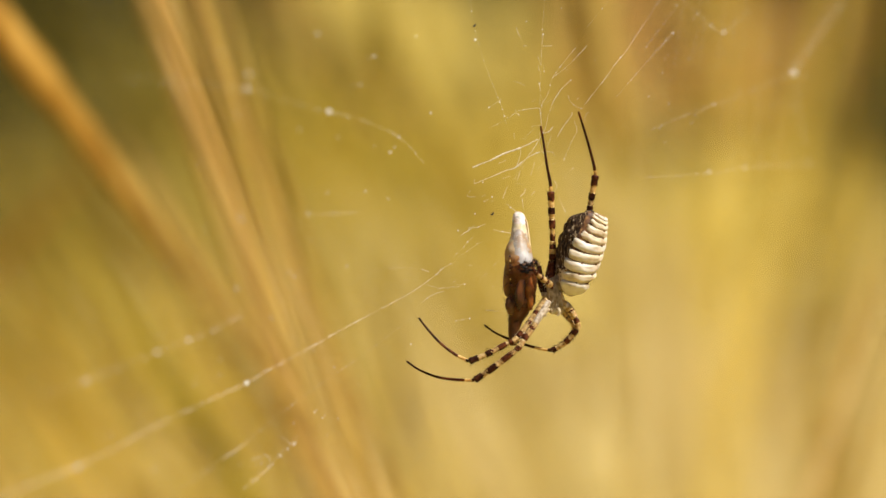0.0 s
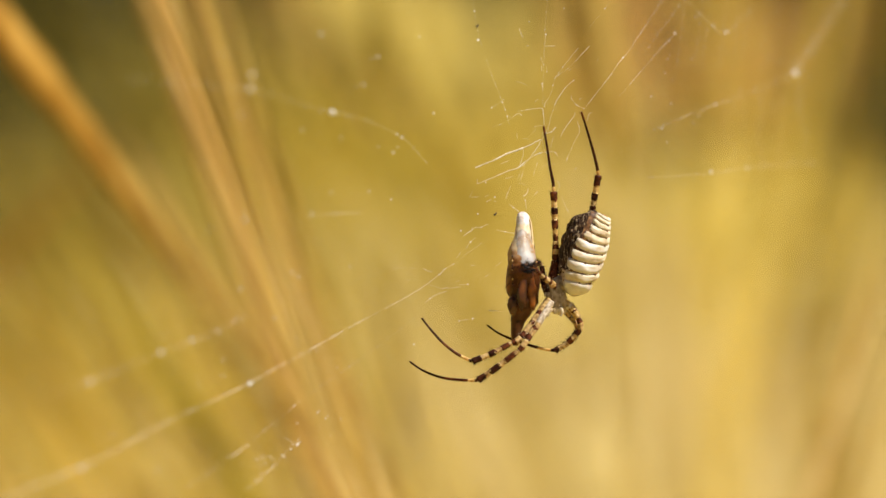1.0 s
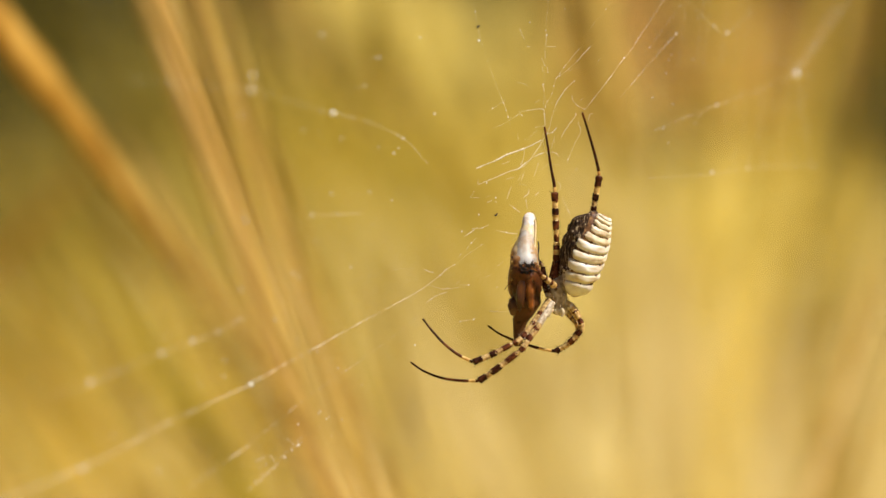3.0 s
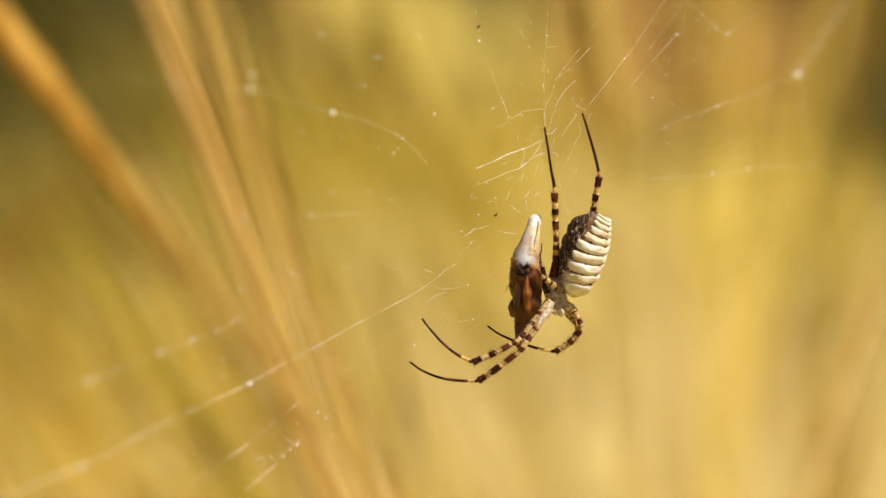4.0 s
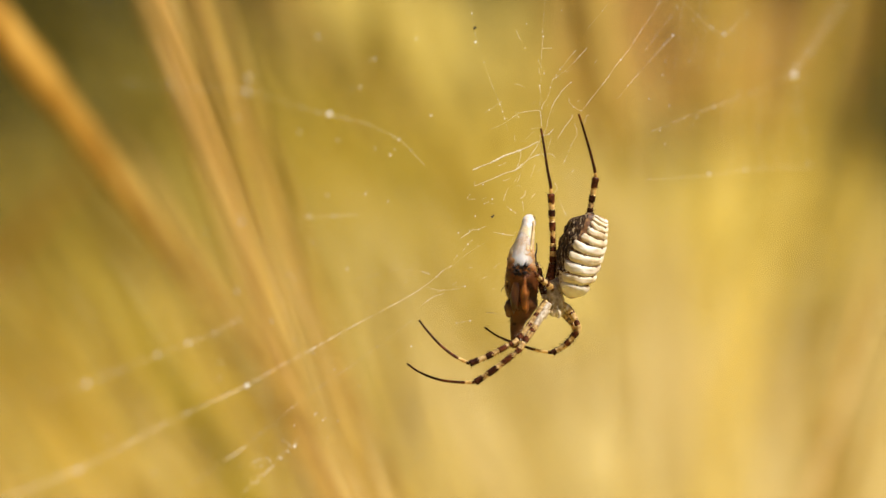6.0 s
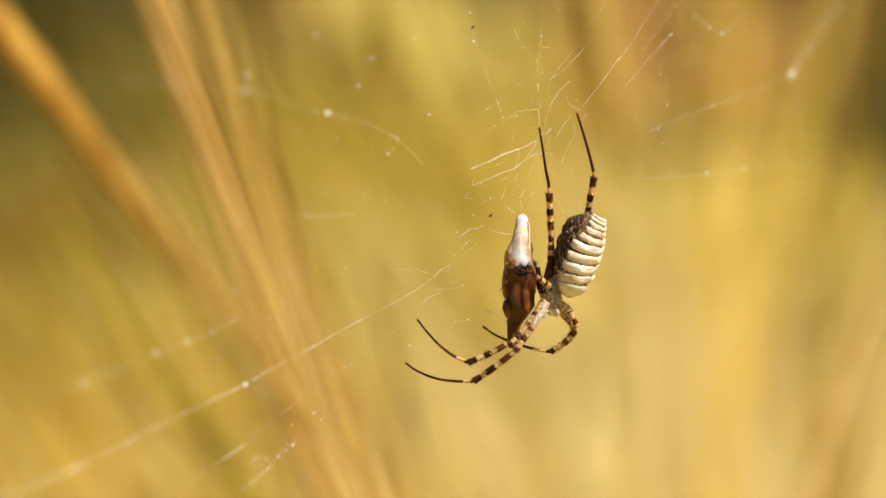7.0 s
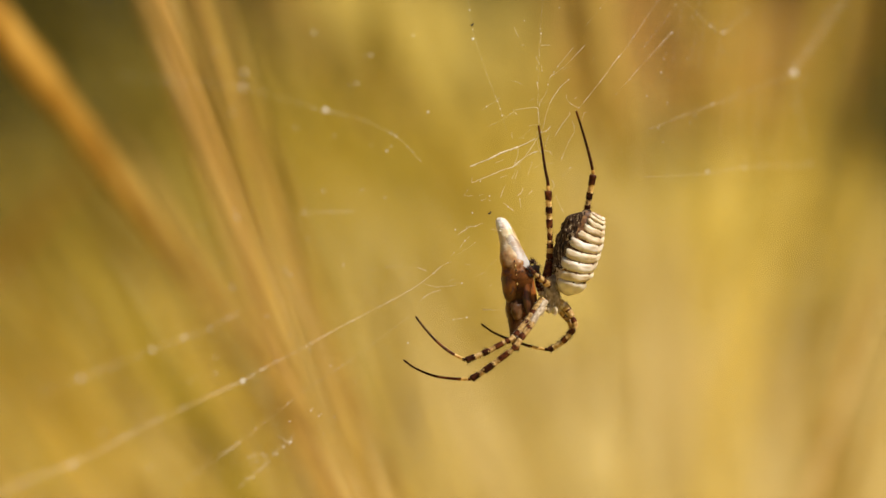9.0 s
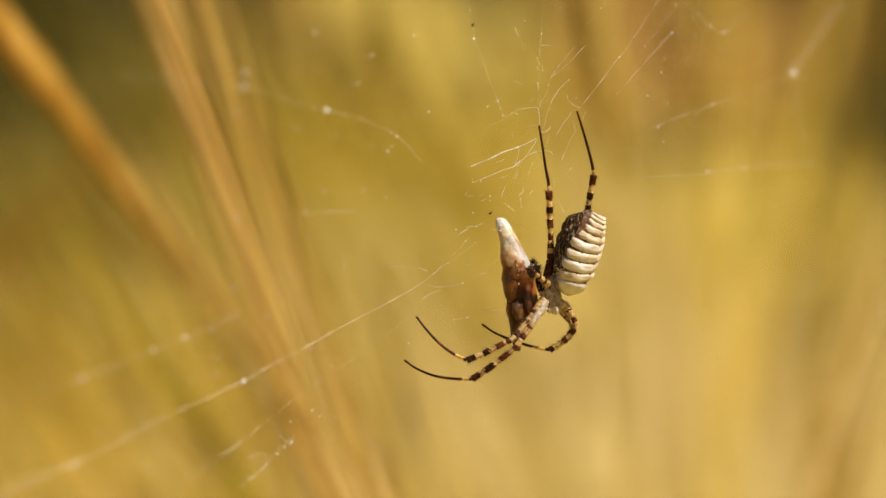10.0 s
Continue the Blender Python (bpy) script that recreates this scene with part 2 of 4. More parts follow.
def build_shrubs():
    """A dark thicket behind the grass: many small leaves on bowed twigs."""
    rng = random.Random(4)
    verts, faces = [], []
    for i in range(15000):
        x = rng.uniform(-4.2, 4.2)
        y = rng.uniform(3.7, 5.0)
        top = 1.7 + 0.7 * noise.noise((x * 0.9, y * 0.5, 3)) + 0.25 * noise.noise((x * 4, y * 3, 9))
        z = ground_height(x, y) + rng.uniform(0.0, 1.0) ** 0.8 * top
        a, b = rng.uniform(0, 6.28), rng.uniform(-0.9, 0.9)
        d = Vector((math.cos(a) * math.cos(b), math.sin(a) * math.cos(b), math.sin(b)))
        s = d.cross(Vector((rng.uniform(-1, 1), rng.uniform(-1, 1), rng.uniform(-1, 1)))).normalized()
        ln, w = rng.uniform(0.06, 0.13), rng.uniform(0.018, 0.04)
        c = Vector((x, y, z))
        k = len(verts)
        verts += [c, c + d * ln * 0.5 + s * w, c + d * ln, c + d * ln * 0.5 - s * w]
        faces += [(k, k + 1, k + 2), (k, k + 2, k + 3)]
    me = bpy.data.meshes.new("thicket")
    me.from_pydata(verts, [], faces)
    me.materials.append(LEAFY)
    tagged(new("thicket", me), "dark olive shrubs behind the grass", "shrubs", kind="stuff")


def build_shrub(label, at, size, seed, count):
    """A small shrub: a forked stem and a loose crown of small leaves."""
    rng = random.Random(seed)
    sh = thing("shrub", label, "shrub", "shrubs on the bank", at=at)
    bm = bmesh.new()
    tops = []
    for i in range(7):
        a = rng.uniform(0, 6.28)
        tip = Vector((math.cos(a) * size * 0.6, math.sin(a) * size * 0.5, size * rng.uniform(0.8, 1.5)))
        mid = tip * 0.5 + Vector((rng.gauss(0, 0.1), rng.gauss(0, 0.1), 0.1)) * size
        line = spline([(0, 0, 0), mid, tip], 6)
        tube(bm, line, [size * 0.035 * (1 - 0.8 * j / len(line)) for j in range(len(line))], 6, unit=1.0)
        tops += line[4:]
    part("stem", bm, STEM, sh)
    verts, faces = [], []
    for i in range(count):
        c = rng.choice(tops) + Vector((rng.gauss(0, 0.24), rng.gauss(0, 0.24), rng.gauss(0, 0.22))) * size
        a, b = rng.uniform(0, 6.28), rng.uniform(-0.9, 0.9)
        d = Vector((math.cos(a) * math.cos(b), math.sin(a) * math.cos(b), math.sin(b)))
        e = d.cross(Vector((rng.uniform(-1, 1), rng.uniform(-1, 1), rng.uniform(-1, 1)))).normalized()
        ln, w = size * rng.uniform(0.10, 0.2), size * rng.uniform(0.03, 0.06)
        k = len(verts)
        verts += [c, c + d * ln * 0.5 + e * w, c + d * ln, c + d * ln * 0.5 - e * w]
        faces += [(k, k + 1, k + 2), (k, k + 2, k + 3)]
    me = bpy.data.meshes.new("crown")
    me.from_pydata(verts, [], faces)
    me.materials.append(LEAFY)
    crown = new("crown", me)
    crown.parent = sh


def build_bank_shrubs():
    for label, x, y, size, seed, count in (("dark olive shrub in the grass of the bank", -0.37, 1.95, 0.13, 31, 900), ("dark olive shrub beside a stem", -0.28, 2.06, 0.10, 32, 600),
                                           ("dark olive shrub at the edge of the bank", 0.395, 1.86, 0.065, 33, 1000), ("dark olive shrub among brown grass", 0.385, 2.08, 0.09, 39, 700), ("dark olive shrub high on the bank", -0.336, 2.05, 0.10, 37, 1100), ("low dark olive shrub on the bank", -0.365, 1.85, 0.075, 38, 900), ("dark olive shrub half hidden by stems", -0.19, 2.08, 0.08, 35, 500), ("dark shrub on the top of the bank", 0.445, 2.0, 0.10, 36, 800),
                                           ("low dark shrub among dry grass", -0.40, 1.78, 0.05, 34, 300)):
        build_shrub(label, (x, y, ground_height(x, y) - 0.01), size, seed, count)


# ---- grass ----
def lean_at(k):
    """How far the grass leans, in degrees, across the width k in view (-1 to 1): it fans out from one tuft."""
    k = max(-1.35, min(1.35, k))
    return -24 + 9 * k if k < 0 else -24 + 100 * k if k < 0.18 else -6 if k < 0.35 else -6 + 26 * (k - 0.35)


def grass(name, label, mat, seed, count, span, depth, height, width, spread=6.0):
    """A stand of dry blades: each a folded, tapering, bowed ribbon rooted in the ground."""
    rng = random.Random(seed)
    verts, faces = [], []
    for i in range(count):
        y = rng.uniform(*depth)
        half = 0.175 * (y + 0.32)
        k = rng.uniform(*span)
        h = rng.uniform(*height)
        lean = math.tan(radians(lean_at(k) + rng.gauss(0, spread)))
        g = ground_height(k * half, y)
        rx = k * half - lean * (0.5 - g)
        w = rng.uniform(*width)
        bow = rng.uniform(-0.06, 0.06)
        face = rng.uniform(-0.9, 0.9) if mat is DARKGRASS else rng.uniform(-0.5, 1.1)
        sx, sy = math.cos(face) * w / 2, math.sin(face) * w / 2
        sway = rng.gauss(0.04, 0.10)
        k0 = len(verts)
        segs = 7
        for j in range(segs + 1):
            t = j / segs
            z = h * t
            x = rx + lean * z + bow * t * t * math.copysign(1, lean) * 0.6
            yy = y + sway * t * t
            q = (1 - t ** 2.5) * 0.92 + 0.05
            verts += [(x - sx * q, yy - sy * q, g + z), (x, yy + w * 0.18 * q, g + z), (x + sx * q, yy + sy * q, g + z)]
        for j in range(segs):
            a = k0 + 3 * j
            faces += [(a, a + 1, a + 4, a + 3), (a + 1, a + 2, a + 5, a + 4)]
    me = bpy.data.meshes.new(name)
    me.from_pydata(verts, [], faces)
    me.materials.append(mat)
    tagged(new(name, me), label, "grass", kind="stuff")


def build_grass():
    grass("grass", "olive-yellow grass on the bank, sunlit and far out of focus", OLIVE, 11, 260, (-1.3, 1.3), (1.5, 2.2), (0.06, 0.22), (0.008, 0.016))
    grass("grass", "pale straw matted on the foot of the bank", STRAW, 18, 560, (-0.50, 1.15), (1.35, 1.64), (0.06, 0.18), (0.008, 0.018), 14)
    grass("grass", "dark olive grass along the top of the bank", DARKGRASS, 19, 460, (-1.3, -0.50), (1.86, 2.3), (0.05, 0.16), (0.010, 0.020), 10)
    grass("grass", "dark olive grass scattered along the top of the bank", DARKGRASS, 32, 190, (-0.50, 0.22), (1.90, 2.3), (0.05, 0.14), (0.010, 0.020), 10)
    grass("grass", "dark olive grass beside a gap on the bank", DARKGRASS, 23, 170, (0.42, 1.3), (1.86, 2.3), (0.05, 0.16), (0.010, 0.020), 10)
    grass("grass", "brown dry grass on the upper bank", OCHRE, 24, 240, (0.36, 0.90), (1.89, 2.3), (0.05, 0.16), (0.008, 0.016), 8)
    grass("grass", "golden grass matted on the lower bank", GOLD, 25, 290, (-1.4, -0.45), (1.35, 1.72), (0.06, 0.18), (0.008, 0.016), 8)
    grass("grass", "olive grass in patches on the lower bank", SHADEOLIVE, 33, 120, (-1.35, -0.60), (1.58, 1.82), (0.06, 0.18), (0.010, 0.018), 6)
    grass("grass", "olive grass in patches on the upper bank", SHADEOLIVE, 34, 85, (-0.80, -0.32), (1.70, 1.98), (0.06, 0.16), (0.010, 0.018), 6)
    grass("grass", "olive grass at the edge of the bank", SHADEOLIVE, 35, 30, (0.84, 1.3), (1.60, 1.80), (0.06, 0.16), (0.010, 0.018), 6)
    grass("grass", "pale straw among golden grass on the lower bank", STRAW, 38, 120, (-1.4, -0.45), (1.35, 1.66), (0.05, 0.14), (0.010, 0.018), 8)
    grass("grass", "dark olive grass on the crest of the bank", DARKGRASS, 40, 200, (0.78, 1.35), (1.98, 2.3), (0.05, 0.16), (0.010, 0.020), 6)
    grass("grass", "ochre grass scattered along the top of the bank", OCHRE, 41, 45, (-0.27, -0.02), (1.92, 2.3), (0.05, 0.14), (0.010, 0.018), 8)
    grass("grass", "pale straw half way up the bank", STRAW, 42, 26, (0.26, 0.62), (1.70, 1.88), (0.05, 0.12), (0.008, 0.016), 8)
    grass("grass", "olive-yellow grass half way up the bank", OLIVE, 26, 80, (-0.42, 0.15), (1.70, 1.92), (0.05, 0.14), (0.008, 0.016), 8)
    grass("grass", "dark olive grass thick on the bank, shade put into its colour", DARKGRASS, 20, 950, (-1.4, -0.62), (1.76, 2.2), (0.05, 0.16), (0.010, 0.020), 6)
    grass("grass", "dark olive grass at the edge of the bank, shade put into its colour", DARKGRASS, 22, 240, (0.95, 1.35), (1.93, 2.2), (0.05, 0.16), (0.010, 0.020), 6)
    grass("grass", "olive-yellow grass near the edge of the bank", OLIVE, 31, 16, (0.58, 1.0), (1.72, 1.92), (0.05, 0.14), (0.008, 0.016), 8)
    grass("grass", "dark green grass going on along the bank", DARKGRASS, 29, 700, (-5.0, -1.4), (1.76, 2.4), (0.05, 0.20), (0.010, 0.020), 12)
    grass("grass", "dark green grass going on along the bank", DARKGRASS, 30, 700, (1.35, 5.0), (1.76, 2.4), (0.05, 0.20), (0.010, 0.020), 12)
    grass("grass", "tall golden dry grass in full sun", GOLD, 12, 4, (0.20, 0.95), (0.5, 1.0), (0.7, 1.0), (0.005, 0.010), 4)
    grass("grass", "tall olive-yellow grass in full sun", OLIVE, 13, 2, (-0.30, 0.12), (0.5, 1.0), (0.7, 1.0), (0.005, 0.010))
    grass("grass", "pale straw lying low among the grass", STRAW, 15, 30, (-0.25, 0.75), (0.35, 0.8), (0.40, 0.48), (0.008, 0.015), 8)
    grass("grass", "yellow-green young grass at the foot of the stems", OLIVE, 16, 12, (-1.05, -0.45), (0.3, 0.7), (0.36, 0.46), (0.005, 0.010), 6)
    grass("grass", "thin golden blades leaning among the stems", GOLD, 27, 16, (-1.0, -0.30), (0.25, 0.5), (0.46, 0.52), (0.003, 0.006), 4)
    grass("grass", "thin golden blades leaning outward", GOLD, 28, 6, (0.30, 1.0), (0.3, 0.6), (0.46, 0.54), (0.003, 0.006), 4)


def build_meadow():
    """The meadow all round: shorter dry grass, kept clear of the camera's stand and of the gap before the web."""
    for seed, mat, label in ((51, GOLD, "golden dry meadow grass"), (52, OLIVE, "olive-yellow meadow grass"), (53, STRAW, "pale straw-coloured meadow grass"), (54, DARKGRASS, "dark olive meadow grass")):
        rng = random.Random(seed)
        verts, faces = [], []
        for i in range(9000):
            x, y = rng.gauss(0, 2.2), rng.gauss(0.4, 2.0)
            if math.hypot(x, y + 0.32) < 0.45 or (y > -0.4 and y < 2.4 and abs(x) < 0.175 * (y + 0.32) + 0.22):
                continue
            # each kind grows in patches
            if noise.noise((x * 1.4, y * 1.4, seed * 3.3)) < (0.02 if mat is DARKGRASS else -0.15):
                continue
            g = ground_height(x, y)
            h = rng.uniform(0.14, 0.42)
            w = rng.uniform(0.005, 0.012)
            a, f = rng.uniform(0, 6.28), rng.uniform(0, 6.28)
            bend = rng.uniform(0.05, 0.45) * h
            sx, sy = math.cos(f) * w / 2, math.sin(f) * w / 2
            k0 = len(verts)
            for j in range(5):
                t = j / 4
                q = (1 - t ** 2.2) * 0.93 + 0.04
                cx, cy, cz = x + math.cos(a) * bend * t * t, y + math.sin(a) * bend * t * t, g + h * t * (1 - 0.15 * t)
                verts += [(cx - sx * q, cy - sy * q, cz), (cx - sy * 0.3 * q, cy + sx * 0.3 * q, cz), (cx + sx * q, cy + sy * q, cz)]
            for j in range(4):
                b = k0 + 3 * j
                faces += [(b, b + 1, b + 4, b + 3), (b + 1, b + 2, b + 5, b + 4)]
        me = bpy.data.meshes.new("meadow_grass")
        me.from_pydata(verts, [], faces)
        me.materials.append(mat)
        tagged(new("meadow_grass", me), label, "grass", kind="stuff")


def grass_stalk(label, foot, tip, bow, radius, mat, joints=3):
    """One dry stalk: a tapering culm with swollen nodes and a sheathing leaf at each."""
    st = thing("grass_stalk", label, "grass stalk", "stalks behind the web", at=foot)
    f, t = Vector((0, 0, 0)), Vector(tip) - Vector(foot)
    mid = (f + t) / 2 + Vector(bow)
    line = spline([f, (f + mid) / 2 + Vector(bow) * 0.25, mid, (mid + t) / 2 + Vector(bow) * 0.25, t], 8)
    n = len(line)
    rad = []
    for i in range(n):
        k = i / (n - 1)
        node = max(0.0, 1 - abs((k * joints) % 1 - 0.5) * 14)
        rad.append(radius * (1 - 0.45 * k) * (1 + 0.35 * node))
    bm = bmesh.new()
    tube(bm, line, rad, 10, unit=1.0)
    part("culm", bm, mat, st)
    for j in range(joints):
        i = int((j + 0.5) / joints * (n - 1))
        a, b = line[i], line[min(n - 1, i + 5)]
        way = (b - a).normalized()
        side = Vector((1, 0.35, 0)) if j % 2 else Vector((-1, 0.2, 0))
        ln = (b - a).length * 1.1
        bm = bmesh.new()
        prev = None
        for q in range(9):
            s = q / 8
            c = a + way * ln * s + side * (radius * 0.9 + 0.05 * ln * s * s)
            w = radius * 1.3 * (1 - s ** 2) + 0.0002
            across = way.cross(Vector((0, 1, 0))).normalized()
            now = [bm.verts.new(c - across * w), bm.verts.new(c + Vector((0, w * 0.4, 0))), bm.verts.new(c + across * w), bm.verts.new(c - Vector((0, w * 0.15, 0)))]
            if prev:
                for m in range(4):
                    bm.faces.new((prev[m], prev[(m + 1) % 4], now[(m + 1) % 4], now[m]))
            prev = now
        part("leaf_sheath", bm, mat, st)
    return st


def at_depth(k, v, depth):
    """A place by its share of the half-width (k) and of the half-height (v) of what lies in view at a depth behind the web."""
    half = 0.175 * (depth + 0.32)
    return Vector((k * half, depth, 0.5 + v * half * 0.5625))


def arching_leaf(label, points, half, mat):
    """A dry leaf blade that rises beside the view, arches over and comes down to a pointed tip."""
    foot = Vector(points[0])
    lf = thing("grass_plant", label, "grass", "long grass behind the web", at=foot)
    line = spline([Vector(p) - foot for p in points], 10)
    n = len(line)
    bm = bmesh.new()
    prev = None
    for i, c in enumerate(line):
        k = i / (n - 1)
        way = (line[min(i + 1, n - 1)] - line[max(i - 1, 0)]).normalized()
        across = way.cross(Vector((-0.5, 0.85, -0.3))).normalized()
        over = across.cross(way).normalized()
        w = half * min(1, 0.5 + 2 * k) * (1 - max(0.0, (k - 0.66) / 0.34) ** 1.7) + 0.0001
        w *= 1 + 0.16 * noise.noise(c * 150)
        now = [bm.verts.new(c - across * w), bm.verts.new(c - over * w * 0.13), bm.verts.new(c + across * w), bm.verts.new(c - over * (w * 0.13 - 0.0004))]
        if prev:
            for m in range(4):
                bm.faces.new((prev[m], prev[(m + 1) % 4], now[(m + 1) % 4], now[m]))
        prev = now
    part("blade", bm, mat, lf)
    bm = bmesh.new()
    tube(bm, [c - Vector((0, 0.0006, 0)) for c in line[:-2]], [0.0005 * (1 - 0.8 * i / n) for i in range(n - 2)], 6, unit=1.0)
    part("midrib", bm, mat, lf)


def build_arching_leaves():
    arching_leaf("bright orange dry grass leaf arching down to its tip",
                 ((-0.135, 0.13, 0.0), (-0.130, 0.12, 0.30), (-0.119, 0.125, 0.54), (-0.098, 0.118, 0.558), (-0.0772, 0.116, 0.5394), (-0.0595, 0.15, 0.5117), (-0.0475, 0.20, 0.4876)), 0.0036, STALK)
    arching_leaf("broad golden dry leaf hanging down to its tip",
                 ((0.145, 0.30, 0.0), (0.14, 0.28, 0.40), (0.117, 0.265, 0.595), (0.07, 0.26, 0.632), (0.0385, 0.255, 0.604), (0.0345, 0.25, 0.560), (0.0400, 0.252, 0.530), (0.0440, 0.256, 0.512)), 0.0062, LEAFGOLD)
    # added leaf, stands in for a dark blurred patch at the right edge
    arching_leaf("dark leaf added to darken the edge of the bank",
                 ((0.175, 0.42, 0.0), (0.172, 0.40, 0.40), (0.160, 0.37, 0.585), (0.142, 0.355, 0.590), (0.1285, 0.35, 0.566), (0.1175, 0.35, 0.548), (0.1125, 0.35, 0.526)), 0.0040, DARKGRASS)


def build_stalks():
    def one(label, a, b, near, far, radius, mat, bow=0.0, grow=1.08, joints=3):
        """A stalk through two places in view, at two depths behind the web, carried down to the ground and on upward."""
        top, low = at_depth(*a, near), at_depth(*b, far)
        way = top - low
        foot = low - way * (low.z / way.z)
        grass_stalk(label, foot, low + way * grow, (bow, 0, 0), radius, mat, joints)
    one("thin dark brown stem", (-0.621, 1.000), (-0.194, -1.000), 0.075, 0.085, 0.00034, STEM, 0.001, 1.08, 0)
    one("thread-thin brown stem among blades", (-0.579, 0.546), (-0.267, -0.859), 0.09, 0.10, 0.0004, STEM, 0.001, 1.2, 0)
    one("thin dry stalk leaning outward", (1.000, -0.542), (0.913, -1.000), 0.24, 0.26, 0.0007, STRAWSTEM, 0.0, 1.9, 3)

def grass_blade(label, foot, top, bow, half, mat):
    """One long blade: a folded ribbon with a keel, tapering to a bowed tip."""
    bd = thing("grass_plant", label, "grass", "long grass behind the web", at=foot)
    t = top - foot
    side = Vector((bow, 0.02, 0))
    line = spline([Vector((0, 0, 0)), t * 0.3 + side * 0.2, t * 0.65 + side * 0.6, t * 0.9 + side, t + side * 1.6], 7)
    n = len(line)
    # pale blades turn their face to the sun, dark ones away from it
    facing = Vector((-0.4, -0.9, 0)) if mat is SHADEOLIVE else Vector((0.65, -0.75, 0.1)) if t.x < 0.02 else Vector((0.1, -1, 0))
    bm = bmesh.new()
    prev = None
    for i, c in enumerate(line):
        k = i / (n - 1)
        way = (line[min(i + 1, n - 1)] - line[max(i - 1, 0)]).normalized()
        across = way.cross(facing).normalized()
        over = across.cross(way).normalized()
        w = half * (0.75 + 0.5 * k - 1.22 * max(0.0, (k - 0.72) / 0.28) ** 1.8) * (1 + 0.07 * noise.noise(c * 60))
        w = max(w, 0.00008)
        now = [bm.verts.new(c - across * w), bm.verts.new(c + over * w * 0.35), bm.verts.new(c + across * w), bm.verts.new(c + over * (w * 0.35 - 0.0002))]
        if prev:
            for m in range(4):
                bm.faces.new((prev[m], prev[(m + 1) % 4], now[(m + 1) % 4], now[m]))
        prev = now
    part("blade", bm, mat, bd)
    bm = bmesh.new()
    tube(bm, line[:-1], [half * 0.12 * (1 - 0.8 * i / n) for i in range(n - 1)], 6, unit=1.0)
    part("midrib", bm, mat, bd)


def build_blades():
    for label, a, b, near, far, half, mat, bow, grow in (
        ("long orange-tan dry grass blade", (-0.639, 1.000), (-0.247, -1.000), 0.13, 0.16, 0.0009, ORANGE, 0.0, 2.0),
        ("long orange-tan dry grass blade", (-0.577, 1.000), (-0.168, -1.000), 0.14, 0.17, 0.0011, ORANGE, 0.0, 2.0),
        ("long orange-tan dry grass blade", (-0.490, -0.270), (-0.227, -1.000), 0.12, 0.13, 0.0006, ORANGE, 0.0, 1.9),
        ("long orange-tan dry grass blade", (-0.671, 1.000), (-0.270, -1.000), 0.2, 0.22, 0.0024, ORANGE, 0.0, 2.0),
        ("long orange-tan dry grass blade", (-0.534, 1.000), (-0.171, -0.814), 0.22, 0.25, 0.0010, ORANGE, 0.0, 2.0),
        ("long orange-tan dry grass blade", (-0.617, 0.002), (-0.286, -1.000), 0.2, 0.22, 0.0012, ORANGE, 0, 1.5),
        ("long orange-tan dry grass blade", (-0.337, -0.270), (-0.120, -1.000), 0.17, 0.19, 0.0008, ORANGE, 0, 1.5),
        # the darkened olive blades stand in for shaded streaks
        ("olive grass blade with shade put into its colour", (-0.496, 0.909), (-0.286, -0.134), 0.15, 0.18, 0.0007, SHADEOLIVE, 0.0, 1.3),
        ("olive grass blade with shade put into its colour", (-0.681, 0.048), (-0.401, -0.814), 0.2, 0.22, 0.0007, SHADEOLIVE, 0, 1.2),
        ("olive grass blade with shade put into its colour", (-0.974, 0.002), (-0.605, -0.973), 0.22, 0.24, 0.0008, SHADEOLIVE, 0, 1.2),
        ("olive grass blade with shade put into its colour", (-1.089, -0.587), (-0.923, -1.000), 0.28, 0.3, 0.0020, SHADEOLIVE, 0, 1.2),
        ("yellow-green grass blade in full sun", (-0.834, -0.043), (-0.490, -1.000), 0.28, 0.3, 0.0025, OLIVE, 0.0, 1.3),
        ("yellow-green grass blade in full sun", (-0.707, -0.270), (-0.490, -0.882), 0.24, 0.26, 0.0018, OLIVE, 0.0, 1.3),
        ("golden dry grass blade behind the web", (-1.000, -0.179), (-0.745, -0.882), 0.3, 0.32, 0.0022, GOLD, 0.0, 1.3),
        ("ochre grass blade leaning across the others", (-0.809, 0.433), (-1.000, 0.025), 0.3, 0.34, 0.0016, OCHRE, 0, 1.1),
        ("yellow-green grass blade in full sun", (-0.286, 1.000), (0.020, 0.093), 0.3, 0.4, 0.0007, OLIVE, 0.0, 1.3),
        ("olive grass blade with shade put into its colour", (-0.184, 0.864), (0.097, 0.138), 0.3, 0.4, 0.0005, SHADEOLIVE, 0.0, 1.3),
        ("olive grass blade with shade put into its colour", (-0.420, 0.546), (-0.235, -0.088), 0.28, 0.34, 0.0007, SHADEOLIVE, 0.0, 1.1),
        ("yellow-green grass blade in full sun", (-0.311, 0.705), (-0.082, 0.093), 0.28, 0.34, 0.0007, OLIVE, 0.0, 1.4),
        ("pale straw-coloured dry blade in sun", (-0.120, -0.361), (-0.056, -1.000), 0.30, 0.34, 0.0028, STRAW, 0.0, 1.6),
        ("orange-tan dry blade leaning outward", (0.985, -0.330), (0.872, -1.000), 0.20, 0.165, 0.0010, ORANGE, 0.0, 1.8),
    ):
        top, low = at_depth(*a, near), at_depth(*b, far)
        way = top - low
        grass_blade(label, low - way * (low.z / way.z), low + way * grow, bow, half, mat)


